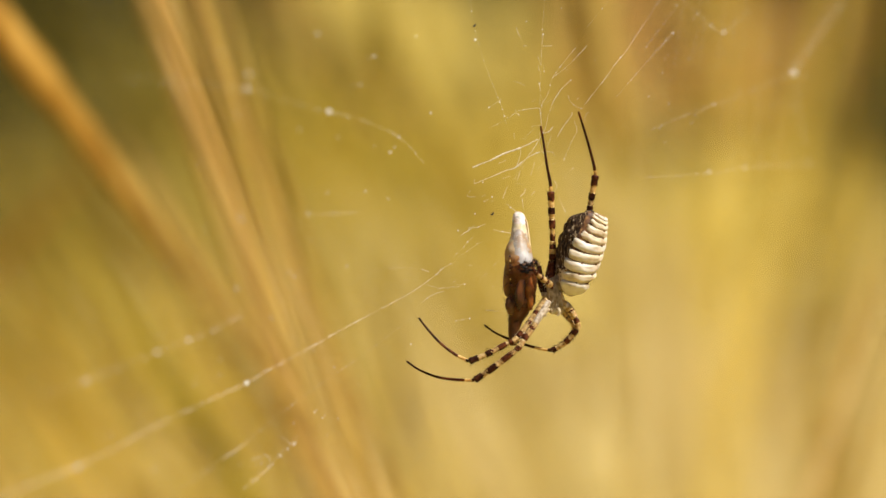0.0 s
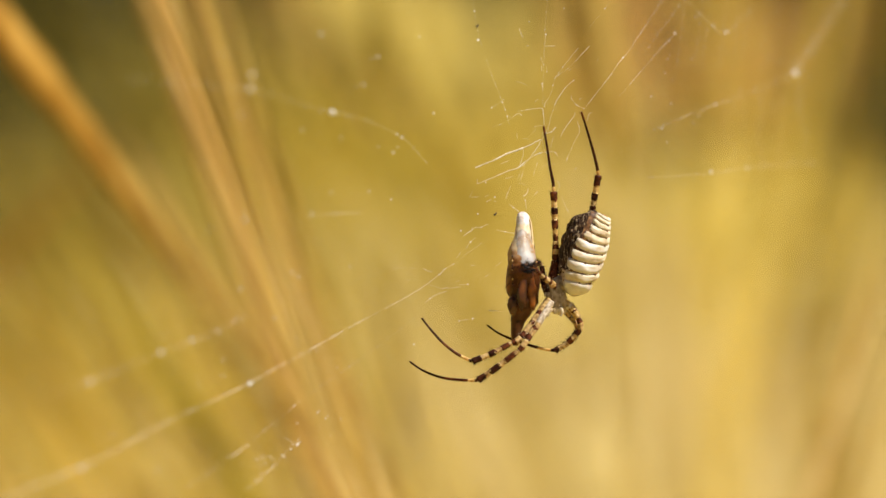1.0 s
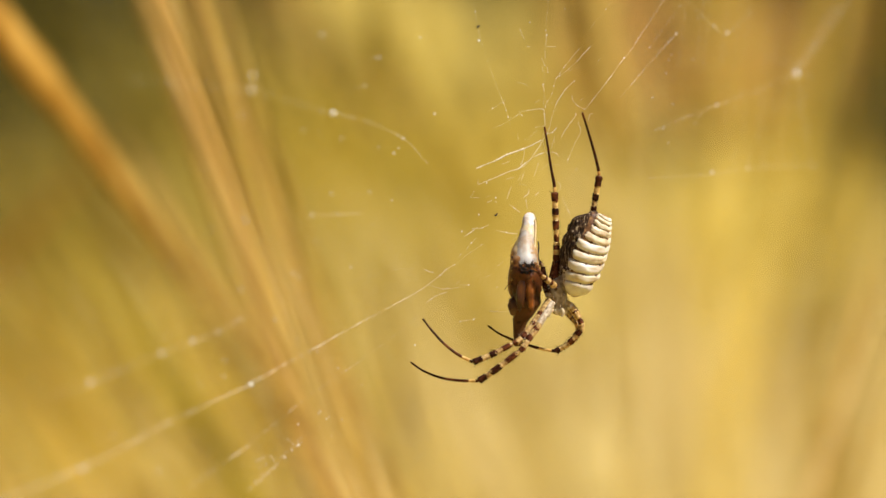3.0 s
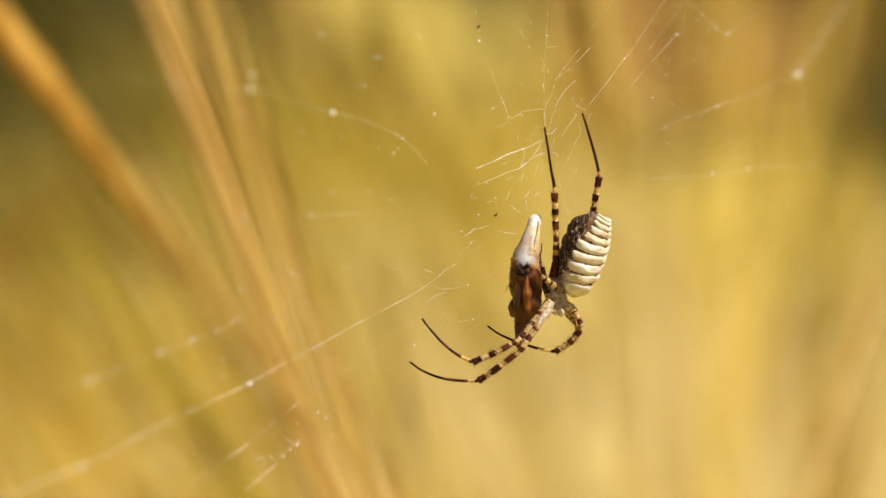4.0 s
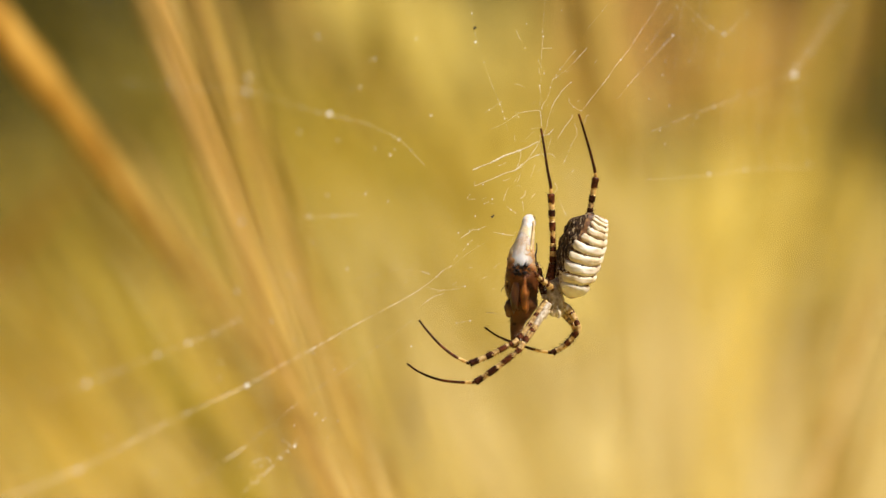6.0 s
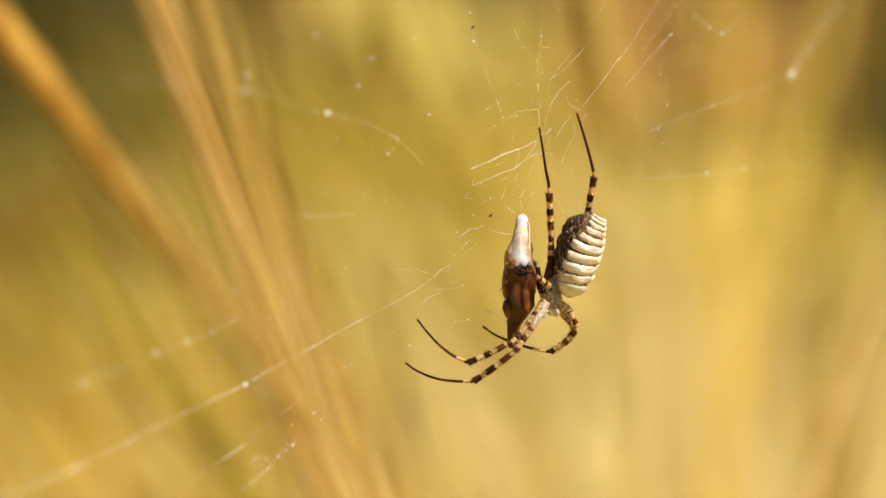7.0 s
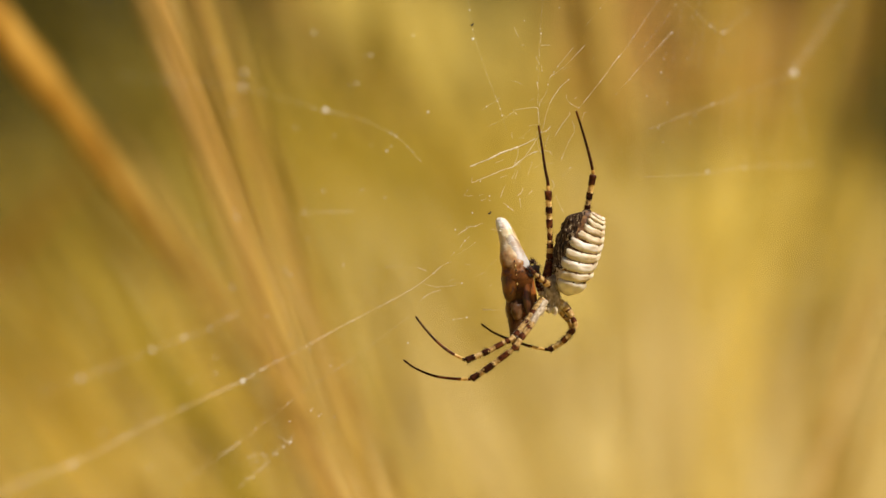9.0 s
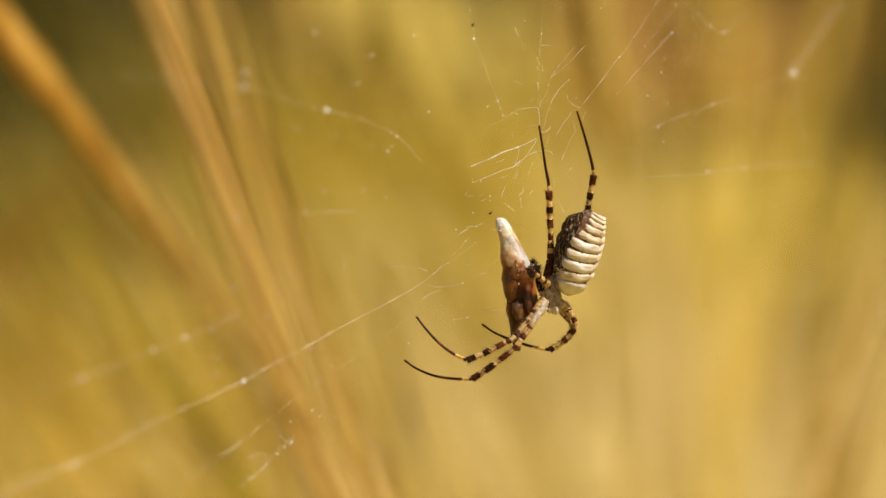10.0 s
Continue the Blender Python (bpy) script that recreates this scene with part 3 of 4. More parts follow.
# ---- web ----
def on_web(u, v):
    """A point of the web, across and up from the hub: upright about the hub, its far side bent back, its near side forward."""
    y = 8.0
    if u > 110:
        y += 1.3 * (u - 110)
    start = -200 - 130 * min(1.0, max(0.0, -v / 250)) + 120 * min(1.0, max(0.0, v / 300))
    if u < start:
        y += (u - start) * 1.27
    return Vector((u, y, v))


# Threads by points in the web's plane, in units from the hub: across, up. Spokes begin with their thickness and its growth outward.
SPOKES = (
    (0.21, 1.8, (-175, -26), (-200, -47), (-230, -68), (-270, -90), (-318, -115), (-366, -141), (-412, -167), (-458, -191), (-505, -218), (-546, -237), (-630, -275), (-708, -317), (-754, -337), (-834, -368), (-916, -404)),
    (0.075, 1.2, (-231, -114), (-319, -181), (-415, -246), (-513, -323), (-605, -387)),
    (0.30, 0.25, (70, 259), (91, 286), (112, 313), (134, 344), (153, 367), (219, 465), (283, 557)),
    (0.07, 2.6, (132, 280), (160, 312), (190, 346), (218, 377), (244, 405)),
    (0.06, 1.6, (188, 372), (220, 414), (253, 457)),
    (0.06, 1.0, (78, 402), (96, 424), (116, 449)),
    (0.26, 1.2, (515, 357), (563, 418), (642, 519)),
    (0.20, 1.2, (495, 345), (540, 405), (612, 510)),
    (0.05, 1.0, (-6, 258), (-4, 321), (-2, 391), (5, 481)),
    (0.05, 1.0, (-58, 202), (-72, 255), (-98, 319), (-123, 396), (-133, 474)),
    (0.06, 1.0, (-200, -32), (-235, -26), (-269, -27), (-326, -41)),
    (0.15, 1.0, (515, 357), (528, 290), (545, 215)),
    (0.05, 1.0, (-105, 22), (-142, -2), (-160, -20)),
)
SPIRALS = (
    ((-653, 263), (-567, 260), (-486, 259), (-426, 246), (-364, 232), (-313, 223), (-252, 198), (-210, 157)),
    ((-780, -216), (-731, -200), (-632, -159), (-587, -141), (-553, -128), (-506, -102)),
    ((-410, 62), (-392, 64), (-324, 69)),
    ((201, 226), (332, 281), (421, 316), (515, 357)),
    ((189, 138), (322, 151), (402, 165), (556, 180)),
    ((-513, -400), (-473, -367), (-447, -336), (-426, -324)),
    ((-210, -55), (-180, -62), (-145, -58)),
    ((-100, -102), (-60, -102)),
    ((265, 471), (326, 429), (355, 420), (408, 467)),
)
# each with its thickness first; a thicker piece stands in for a brighter glint
TANGLE = (
    (0.18, (-95, 223), (-69, 235), (-46, 251)),
    (0.14, (-46, 248), (-42, 245)),
    (0.28, (-45, 253), (-25, 256), (-7, 257), (-4, 245), (-3, 230)),
    (0.09, (-105, 252), (-74, 273)),
    (0.14, (0, 390), (-2, 370)),
    (0.14, (-2, 368), (16, 368)),
    (0.14, (-35, 368), (-29, 368)),
    (0.22, (-9, 348), (-4, 335)),
    (0.2, (-7, 303), (-5, 290)),
    (0.16, (-8, 332), (-7, 324)),
    (0.14, (1, 332), (2, 322)),
    (0.2, (16, 311), (36, 338), (57, 364)),
    (0.26, (16, 311), (45, 334), (77, 368)),
    (0.13, (16, 311), (11, 290), (7, 279), (-2, 265), (-2, 258)),
    (0.24, (50, 308), (34, 293), (20, 273), (15, 262)),
    (0.16, (15, 262), (9, 243), (6, 228), (0, 212)),
    (0.13, (45, 281), (48, 270), (60, 260), (70, 257)),
    (0.2, (51, 250), (51, 245), (38, 228), (26, 208)),
    (0.12, (56, 235), (60, 216), (52, 201), (45, 185), (36, 163)),
    (0.2, (18, 225), (10, 216), (0, 212), (-8, 200), (-15, 188), (-25, 174), (-38, 158), (-49, 152)),
    (1.45, (-124, 152), (-108, 159), (-92, 165)),
    (0.85, (-92, 165), (-70, 176), (-40, 187)),
    (0.38, (-40, 187), (-25, 194), (-10, 202)),
    (0.15, (-40, 188), (-40, 175), (-45, 160), (-49, 152)),
    (0.36, (-122, 123), (-90, 136), (-65, 147), (-49, 152), (-35, 164), (-20, 174), (-5, 180)),
    (0.15, (-5, 180), (15, 180), (21, 173)),
    (0.12, (-122, 123), (-121, 132)),
    (0.12, (-107, 124), (-106, 129)),
    (0.4, (-50, 152), (-38, 162)),
    (0.2, (-6, 215), (-6, 200), (-2, 182), (5, 175)),
    (0.16, (-15, 160), (-22, 138)),
    (0.16, (-40, 147), (-45, 130)),
    (0.2, (-62, 120), (-67, 108), (-70, 98)),
    (0.14, (-58, 137), (-70, 133)),
    (0.2, (-31, 115), (-33, 107), (-40, 101)),
    (0.2, (-21, 103), (-14, 110)),
    (0.15, (-37, 97), (-35, 85), (-34, 79)),
    (0.2, (-65, 88), (-55, 80), (-47, 74)),
    (0.22, (20, 130), (25, 120), (20, 110)),
    (0.14, (28, 102), (36, 82), (42, 70)),
    (0.1, (35, 130), (48, 145), (54, 152)),
    (0.14, (82, 250), (77, 248), (73, 235)),
    (0.1, (-135, 100), (-128, 112)),
    (0.1, (-135, 100), (-120, 100)),
    (0.18, (-104, 92), (-96, 96)),
    (0.12, (-92, 93), (-88, 92)),
    (0.12, (-132, 45), (-115, 46)),
    (0.3, (-115, 46), (-102, 52)),
    (0.26, (-146, 31), (-132, 40)),
    (0.1, (-132, 40), (-122, 48)),
    (0.14, (-88, 42), (-70, 38), (-52, 36)),
    (0.12, (-125, 28), (-135, 18), (-142, 8)),
    (0.1, (-150, 2), (-158, -8)),
    (0.28, (-180, -28), (-163, -19)),
    (0.2, (-187, -38), (-180, -28)),
    (0.14, (-217, -27), (-200, -34)),
    (0.14, (-213, -87), (-195, -74), (-175, -67)),
    (0.2, (-187, -64), (-174, -60)),
    (0.08, (-155, -55), (-138, -55)),
    (0.16, (-100, -101), (-86, -101)),
    (0.08, (-155, -120), (-122, -114)),
    (0.1, (90, 340), (95, 348)),
    (0.1, (40, 325), (55, 332)),
    (0.12, (-20, 225), (0, 228)),
    (0.12, (15, 210), (8, 188)),
    (0.12, (-65, 165), (-80, 159)),
    (0.1, (-10, 150), (5, 162)),
    (0.22, (-540, -341), (-524, -333), (-509, -322)),
    (0.2, (-499, -350), (-487, -347), (-475, -345), (-468, -356)),
    (0.14, (-452, -316), (-443, -322), (-437, -330)),
    (0.12, (-425, -315), (-432, -322), (-437, -330)),
)
LONE_BEADS = ((-364, 232, 5.6), (515, 357, 8), (-505, -219, 4.4), (-486, 259, 4.5), (-483, 281, 3.8), (-587, -141, 3.6), (-632, -159, 4), (-731, -200, 4.5), (245, 406, 3.2), (322, 154, 4.4), (402, 165, 4), (332, 281, 3.8), (355, 420, 4), (326, 429, 3.2), (-252, 198, 2.6), (-267, 172, 2.4), (-198, 242, 2.2), (-121, 374, 3), (-746, -337, 4), (-442, -337, 1.9), (-431, -329, 2.2), (-453, -348, 1.8), (-471, -363, 1.4), (-480, -372, 1.6), (-399, -277, 1.5), (-396, -274, 1.2), (-386, -288, 1.6), (-382, -284, 1.1))
FAINT_BEADS = ((-380, 356, 3.6), (-291, 328, 3.2), (-314, 280, 2.8), (-410, 201, 2.4), (-351, 192, 2.2), (-369, 101, 2.4), (-308, 105, 2.2), (-271, 93, 2), (-502, 218, 3), (-501, 54, 3.4), (-512, -59, 3.2), (-545, -203, 2.4), (-223, 369, 2.4), (-549, -128, 2.8), (218, 229, 2.6), (253, 459, 2.6), (289, 440, 2.2), (295, 258, 2.6), (224, 331, 2.2), (556, 180, 3.2), (-30, 411, 1.4), (32, 435, 1.4), (-642, -351, 2.6), (-705, -290, 2.6), (-543, -176, 2.2), (-400, 66, 2.4), (-361, 67, 1.8))
SPECKS = ((-90, 69), (-123, 398))

def build_web():
    rng = random.Random(21)
    web = thing("orb_web", "fine white orb web with silk beads, hung among grass", "spider web", at=HUB)
    beads = []

    def strand(name, line, r, wander, bead_step, end=1.0):
        """One thread; end: its thickness at the far end as a share of r."""
        pts = [on_web(*p) for p in line]
        fine = spline(pts, 14) if len(pts) > 2 else [pts[0].lerp(pts[1], j / 14) for j in range(15)]
        out = []
        for i, p in enumerate(fine):
            out.append(p + Vector((rng.gauss(0, wander), rng.gauss(0, wander), rng.gauss(0, wander))))
        # glints are put into the shape: thicker stretches read as brighter
        glint = rng.uniform(0, 40)
        rad = [r * (1 + (end - 1) * i / len(out)) * max(0.3, 1 + 1.3 * noise.noise(p * 0.035 + Vector((glint, 0, 0))) + rng.uniform(-0.5, 0.5)) for i, p in enumerate(out)]
        bm = bmesh.new()
        tube(bm, out, rad, 5)
        part(name, bm, SILK, web)
        length = sum((out[i + 1] - out[i]).length for i in range(len(out) - 1))
        for i in range(int(length / bead_step)):
            q = rng.choice(out)
            beads.append((q, rng.uniform(0.35, 0.75) if rng.random() < 0.8 else rng.uniform(0.8, 1.3)))

    for i, (r, end, *line) in enumerate(SPOKES):
        strand("spoke", line, r, 0.12, 14 if i in (8, 9) else 40, end)
    for line in SPIRALS:
        strand("spiral_thread", line, 0.15, 0.4, 30)
    for r, *line in TANGLE:
        strand("tangle_thread", line, r * 1.3, 0.25, 10)
    for i in range(12):
        u = 350 + i * 18 + rng.uniform(-6, 6)
        strand("cross_thread", ((u, 300 + (u - 400) * 0.4), (u + rng.uniform(-4, 4), 235), (u + rng.uniform(0, 14), 170)), 0.10, 0.3, 900)
    for i in range(9):
        u = 270 + i * 30 + rng.uniform(-12, 12)
        strand("cross_thread", ((u, 520), (u - 8, 440), (u - 22, 345)), 0.07, 0.4, 300)
    for i in range(18):
        # loose ends about the hub
        u, v = rng.gauss(-5, 45), rng.gauss(215, 75)
        a = rng.gauss(0.9, 0.7)
        ln = rng.uniform(5, 22)
        e = (u + math.cos(a) * ln, v + math.sin(a) * ln)
        strand("loose_thread", ((u, v), ((u + e[0]) / 2 + rng.gauss(0, 1.2), (v + e[1]) / 2 + rng.gauss(0, 1.2)), e), rng.uniform(0.06, 0.14), 0.25, 30)
    for i in range(8):
        u, v = rng.gauss(-140, 40), rng.gauss(0, 45)
        ln = rng.uniform(4, 12)
        strand("loose_thread", ((u, v), (u + ln, v + ln * rng.uniform(-0.1, 1.1))), rng.uniform(0.10, 0.20), 0.3, 60)
    # beads seen singly
    for u, v, r in LONE_BEADS:
        beads.append((on_web(u, v), r * (0.62 if 150 < u < 480 else 0.8)))
    for u, v, r in FAINT_BEADS:
        beads.append((on_web(u, v), r * (0.5 if u > 150 else 0.62)))
    # beaded ends of two torn threads
    for i in range(14):
        k = rng.random()
        beads.append((on_web(-513 + 87 * k + rng.gauss(0, 2.5), -400 + 76 * k + rng.gauss(0, 2.5)), rng.uniform(0.4, 1.1)))
    for i in range(9):
        beads.append((on_web(-485 + rng.gauss(0, 14), -352 + rng.gauss(0, 6)), rng.uniform(0.5, 1.1)))
    for i in range(34):
        u, v = rng.uniform(-640, -210), rng.uniform(-330, 330)
        beads.append((on_web(u, v), rng.uniform(0.6, 1.5)))
    for i in range(18):
        u, v = rng.uniform(180, 560), rng.uniform(130, 470)
        beads.append((on_web(u, v), rng.uniform(0.6, 1.3)))
    kinds = []
    for i in range(3):
        bm = bmesh.new()
        blob(bm, (0, 0, 0), (1, 1, 1.15), 8, 6, 0.25, 1.3 + i)
        kinds.append(part("bead", bm, BEAD, web))
        kinds[-1].scale = (1.2, 1.2, 1.2)
        kinds[-1].location = on_web(-150 + 30 * i, 40 + 30 * i) * U
    for p, r in beads:
        b = new("bead", rng.choice(kinds).data)
        b.parent = web
        b.location = p * U
        b.scale = (r, r, r)
        b.rotation_euler = (rng.uniform(0, 3), rng.uniform(0, 3), 0)
    for u, v in SPECKS:
        r = 2.5
        bm = bmesh.new()
        p = on_web(u, v)
        blob(bm, p, (r, r, r * 0.7), 8, 6, 0.5, 2.0)
        blob(bm, p + Vector((r * 0.9, 0, r * 0.9)), (r * 0.7, r * 0.6, r * 0.6), 8, 6, 0.5, 2.0)
        part("debris_speck", bm, SPECK, web, "tiny dark crumb caught in the web")
    return web


# ---- spider ----
def leg_part(name, spider, joints, widths, bands, label=""):
    """A leg in four segments. joints: five lists of points, from hip to tip; widths: radius at each segment's ends;
    bands: for each segment the share of its length at which a colour starts, and the colour."""
    mats = [PALE, DARK, AMBER, RUST, SILVER]
    rng = random.Random(len(name) + int(joints[0][0][0] * 7))
    hub = None
    for seg, (pts, (r0, r1), stripes) in enumerate(zip(joints, widths, bands)):
        line = spline(pts, (26 if seg in (0, 2) else 10) if len(pts) < 4 else 12)
        n = len(line)
        rad = []
        for i in range(n):
            k = i / (n - 1)
            swell = 1 + 0.16 * math.sin(math.pi * min(1, k * 1.0)) if seg < 3 else 1.0
            knob = 1 + 0.14 * math.exp(-((k - 0.96) / 0.05) ** 2)
            rad.append((r0 + (r1 - r0) * k) * swell * knob * (1 + 0.05 * noise.noise(line[i] * 0.2)))
        rad[0] *= 0.75
        rad[-1] *= 0.7

        def ringed(i, side):
            k = (i + 0.5) / (n - 1) + (0.05 if seg < 3 else 0.02) * noise.noise(line[i] * 0.35 + Vector((side * 0.9, seg, 0)))
            slot = stripes[0][1]
            for start, colour in stripes:
                if k >= start:
                    slot = colour
            return slot

        # the dark rings of the shin swell a little
        if seg == 2:
            rad = [r * (1.10 if ringed(i, 0) in (1, 3) else 0.90) for i, r in enumerate(rad)]
        bm = bmesh.new()
        tube(bm, line, rad, 12, ringed)
        if hub is None:
            hub = part(name, bm, mats, spider, label)
        else:
            part(("femur", "patella", "tibia", "tarsus")[seg], bm, mats, hub)
        # bristles
        bm = bmesh.new()
        for i in range(90 if seg == 2 else 70 if seg == 0 else 16 if seg == 1 else 30):
            j = rng.randrange(1, n - 1)
            way = (line[j + 1] - line[j - 1]).normalized()
            out = way.orthogonal().normalized()
            out.rotate(Matrix.Rotation(rng.uniform(0, 6.28), 3, way))
            ln = rng.uniform(2.5, 6.5) * (1.0 if seg < 3 else 0.5)
            a = line[j] + out * rad[j] * 0.8
            tip = a + out * ln + way * ln * 0.9
            tube(bm, [a, a.lerp(tip, 0.5), tip], [0.30, 0.22, 0.08], 4, caps=False)
        part("bristles", bm, DARK if seg != 0 else SILVER, hub)
    return hub


def build_abdomen(spider):
    base, top = Vector((47.5, 4, -76)), Vector((81, 12, 74))
    axis = (top - base)
    length = axis.length
    axis.normalize()
    back = Vector((0.74, -0.67, 0))
    back = (back - axis * back.dot(axis)).normalized()
    side = axis.cross(back).normalized()
    girth = ((0, 2), (0.03, 14), (0.07, 20), (0.13, 26), (0.29, 34.5), (0.48, 39.5), (0.67, 41.5), (0.85, 38.5), (0.93, 36.5), (0.975, 34), (1.0, 28))

    def radius(a):
        for (a0, r0), (a1, r1) in zip(girth, girth[1:]):
            if a <= a1:
                return r0 + (r1 - r0) * max(0.0, a - a0) / (a1 - a0)
        return girth[-1][1]

    def skin(a, phi, lift=0.0):
        r = radius(a) + lift
        out = back * math.cos(phi) * (1.0 if math.cos(phi) > 0 else 0.92 + 0.24 * min(1.0, max(0.0, (0.78 - a) / 0.4))) + side * math.sin(phi) * 1.0
        p = base + axis * (a * length) + out * r
        # the hind end is cut off obliquely, lower at the belly
        return p + axis * (0.48 * min(0.0, out.x * r) * min(1.0, max(0.0, (a - 0.66) / 0.34)))

    # flank: the whole sac, creased lengthwise
    bm = bmesh.new()
    rows, cols = 64, 72
    rings = []
    for i in range(rows + 1):
        a = 0.004 + 0.992 * i / rows
        rr = []
        for j in range(cols):
            phi = 2 * math.pi * j / cols
            c = math.cos(phi)
            p = skin(a, phi)
            wob = 2.6 * noise.noise(p * 0.09) + 2.4 * noise.noise(Vector((p.x * 0.30, p.y * 0.30, p.z * 0.11 + p.x * 0.08))) + 1.2 * noise.noise(p * 0.5)
            p = skin(a, phi, -1.5 + (wob if c < 0.4 else 0.3 * wob))
            rr.append(bm.verts.new(p * U))
        rings.append(rr)
    for i in range(rows):
        for j in range(cols):
            bm.faces.new((rings[i][j], rings[i][(j + 1) % cols], rings[i + 1][(j + 1) % cols], rings[i + 1][j])).material_index = 1 if math.cos(2 * math.pi * (j + 0.5) / cols) > 0.05 + 0.6 * i / rows else 2 if i < rows * (0.26 + 0.12 * noise.noise((j * 0.7, i * 0.5, 0)) + 0.06 * noise.noise((j * 2.7, i * 1.9, 4))) else 0
    bm.faces.new(rings[0][::-1])
    bm.faces.new(rings[-1])
    ab = part("abdomen", bm, [FLANK, CREASE, SILVER], spider, "egg-shaped abdomen with a dark streaked flank")
    # puffed bands across the back
    edges = [0.02, 0.185, 0.295, 0.42, 0.533, 0.645, 0.737, 0.822, 0.888, 0.94, 0.985]
    wide = [1.85, 1.68, 1.58, 1.46, 1.36, 1.16, 0.98, 0.90, 0.82, 0.74]

    def sag(a, phi):
        """The bands hang in the middle of the back, more so towards the hind end."""
        return (0.022 + 0.065 * a) * (phi + 0.15) ** 2 + (0.04 - 0.22 * max(0.0, a - 0.45)) * phi - 0.01

    for i in range(len(edges) - 1):
        a0, a1 = edges[i] - 0.001, edges[i + 1] + 0.001
        bm = bmesh.new()
        nu, nv = 13, 48
        slant = 0.10 if i > 4 else 0.04 if i > 2 else 0.0
        grid = []
        for u in range(nu + 1):
            row = []
            for v in range(nv + 1):
                s, q = u / nu * 2 - 1, v / nv * 2 - 1
                phi = q * (wide[i] - slant) + slant + 0.05 * noise.noise((q * 2, i * 3.1, s))
                tip = min(1.0, max(0.0, abs(q) - 0.86) / 0.14)
                taper = 0.25 + 0.75 * math.sqrt(1 - tip * tip)
                a = (a0 + a1) / 2 + (a1 - a0) / 2 * s * taper + sag(edges[i], phi) * min(1, 0.4 + i) + 0.009 * noise.noise((q * 3, i * 5.7, 0))
                ends = max(0.0, 1 - abs(q) ** 9) ** 0.5
                puff = 6.6 * max(0.0, 1 - abs(s) ** 2.6) ** 0.6 * ends * (1 - 0.3 * edges[i])
                puff *= 1 + 0.24 * noise.noise((q * 4, i * 2.3, s * 1.5)) + 0.05 * noise.noise((q * 13, i * 4.1, s * 3))
                row.append(bm.verts.new(skin(min(0.995, max(0.004, a)), phi, puff - 2.6) * U))
            grid.append(row)
        for u in range(nu):
            for v in range(nv):
                bm.faces.new((grid[u][v], grid[u][v + 1], grid[u + 1][v + 1], grid[u + 1][v]))
        part("back_band", bm, BUTTER if i in (1, 3, 5, 6, 7, 8) else CREAM, ab, "puffed cream-white band across the back")
    # dark pits along the middle of the back
    for i in range(1, 9):
        for phi in (-0.62, 0.18):
            bm = bmesh.new()
            blob(bm, skin(edges[i] + sag(edges[i], phi), phi, 1.0), (2.3, 2.0, 1.3), 8, 6, 0.4, 2)
            part("pit", bm, CREASE, ab)
    # spinnerets
    bm = bmesh.new()
    blob(bm, top + Vector((2, -6, -3)), (10, 9, 6), 12, 8, 0.4, 2)
    part("spinneret", bm, FLANK, ab)


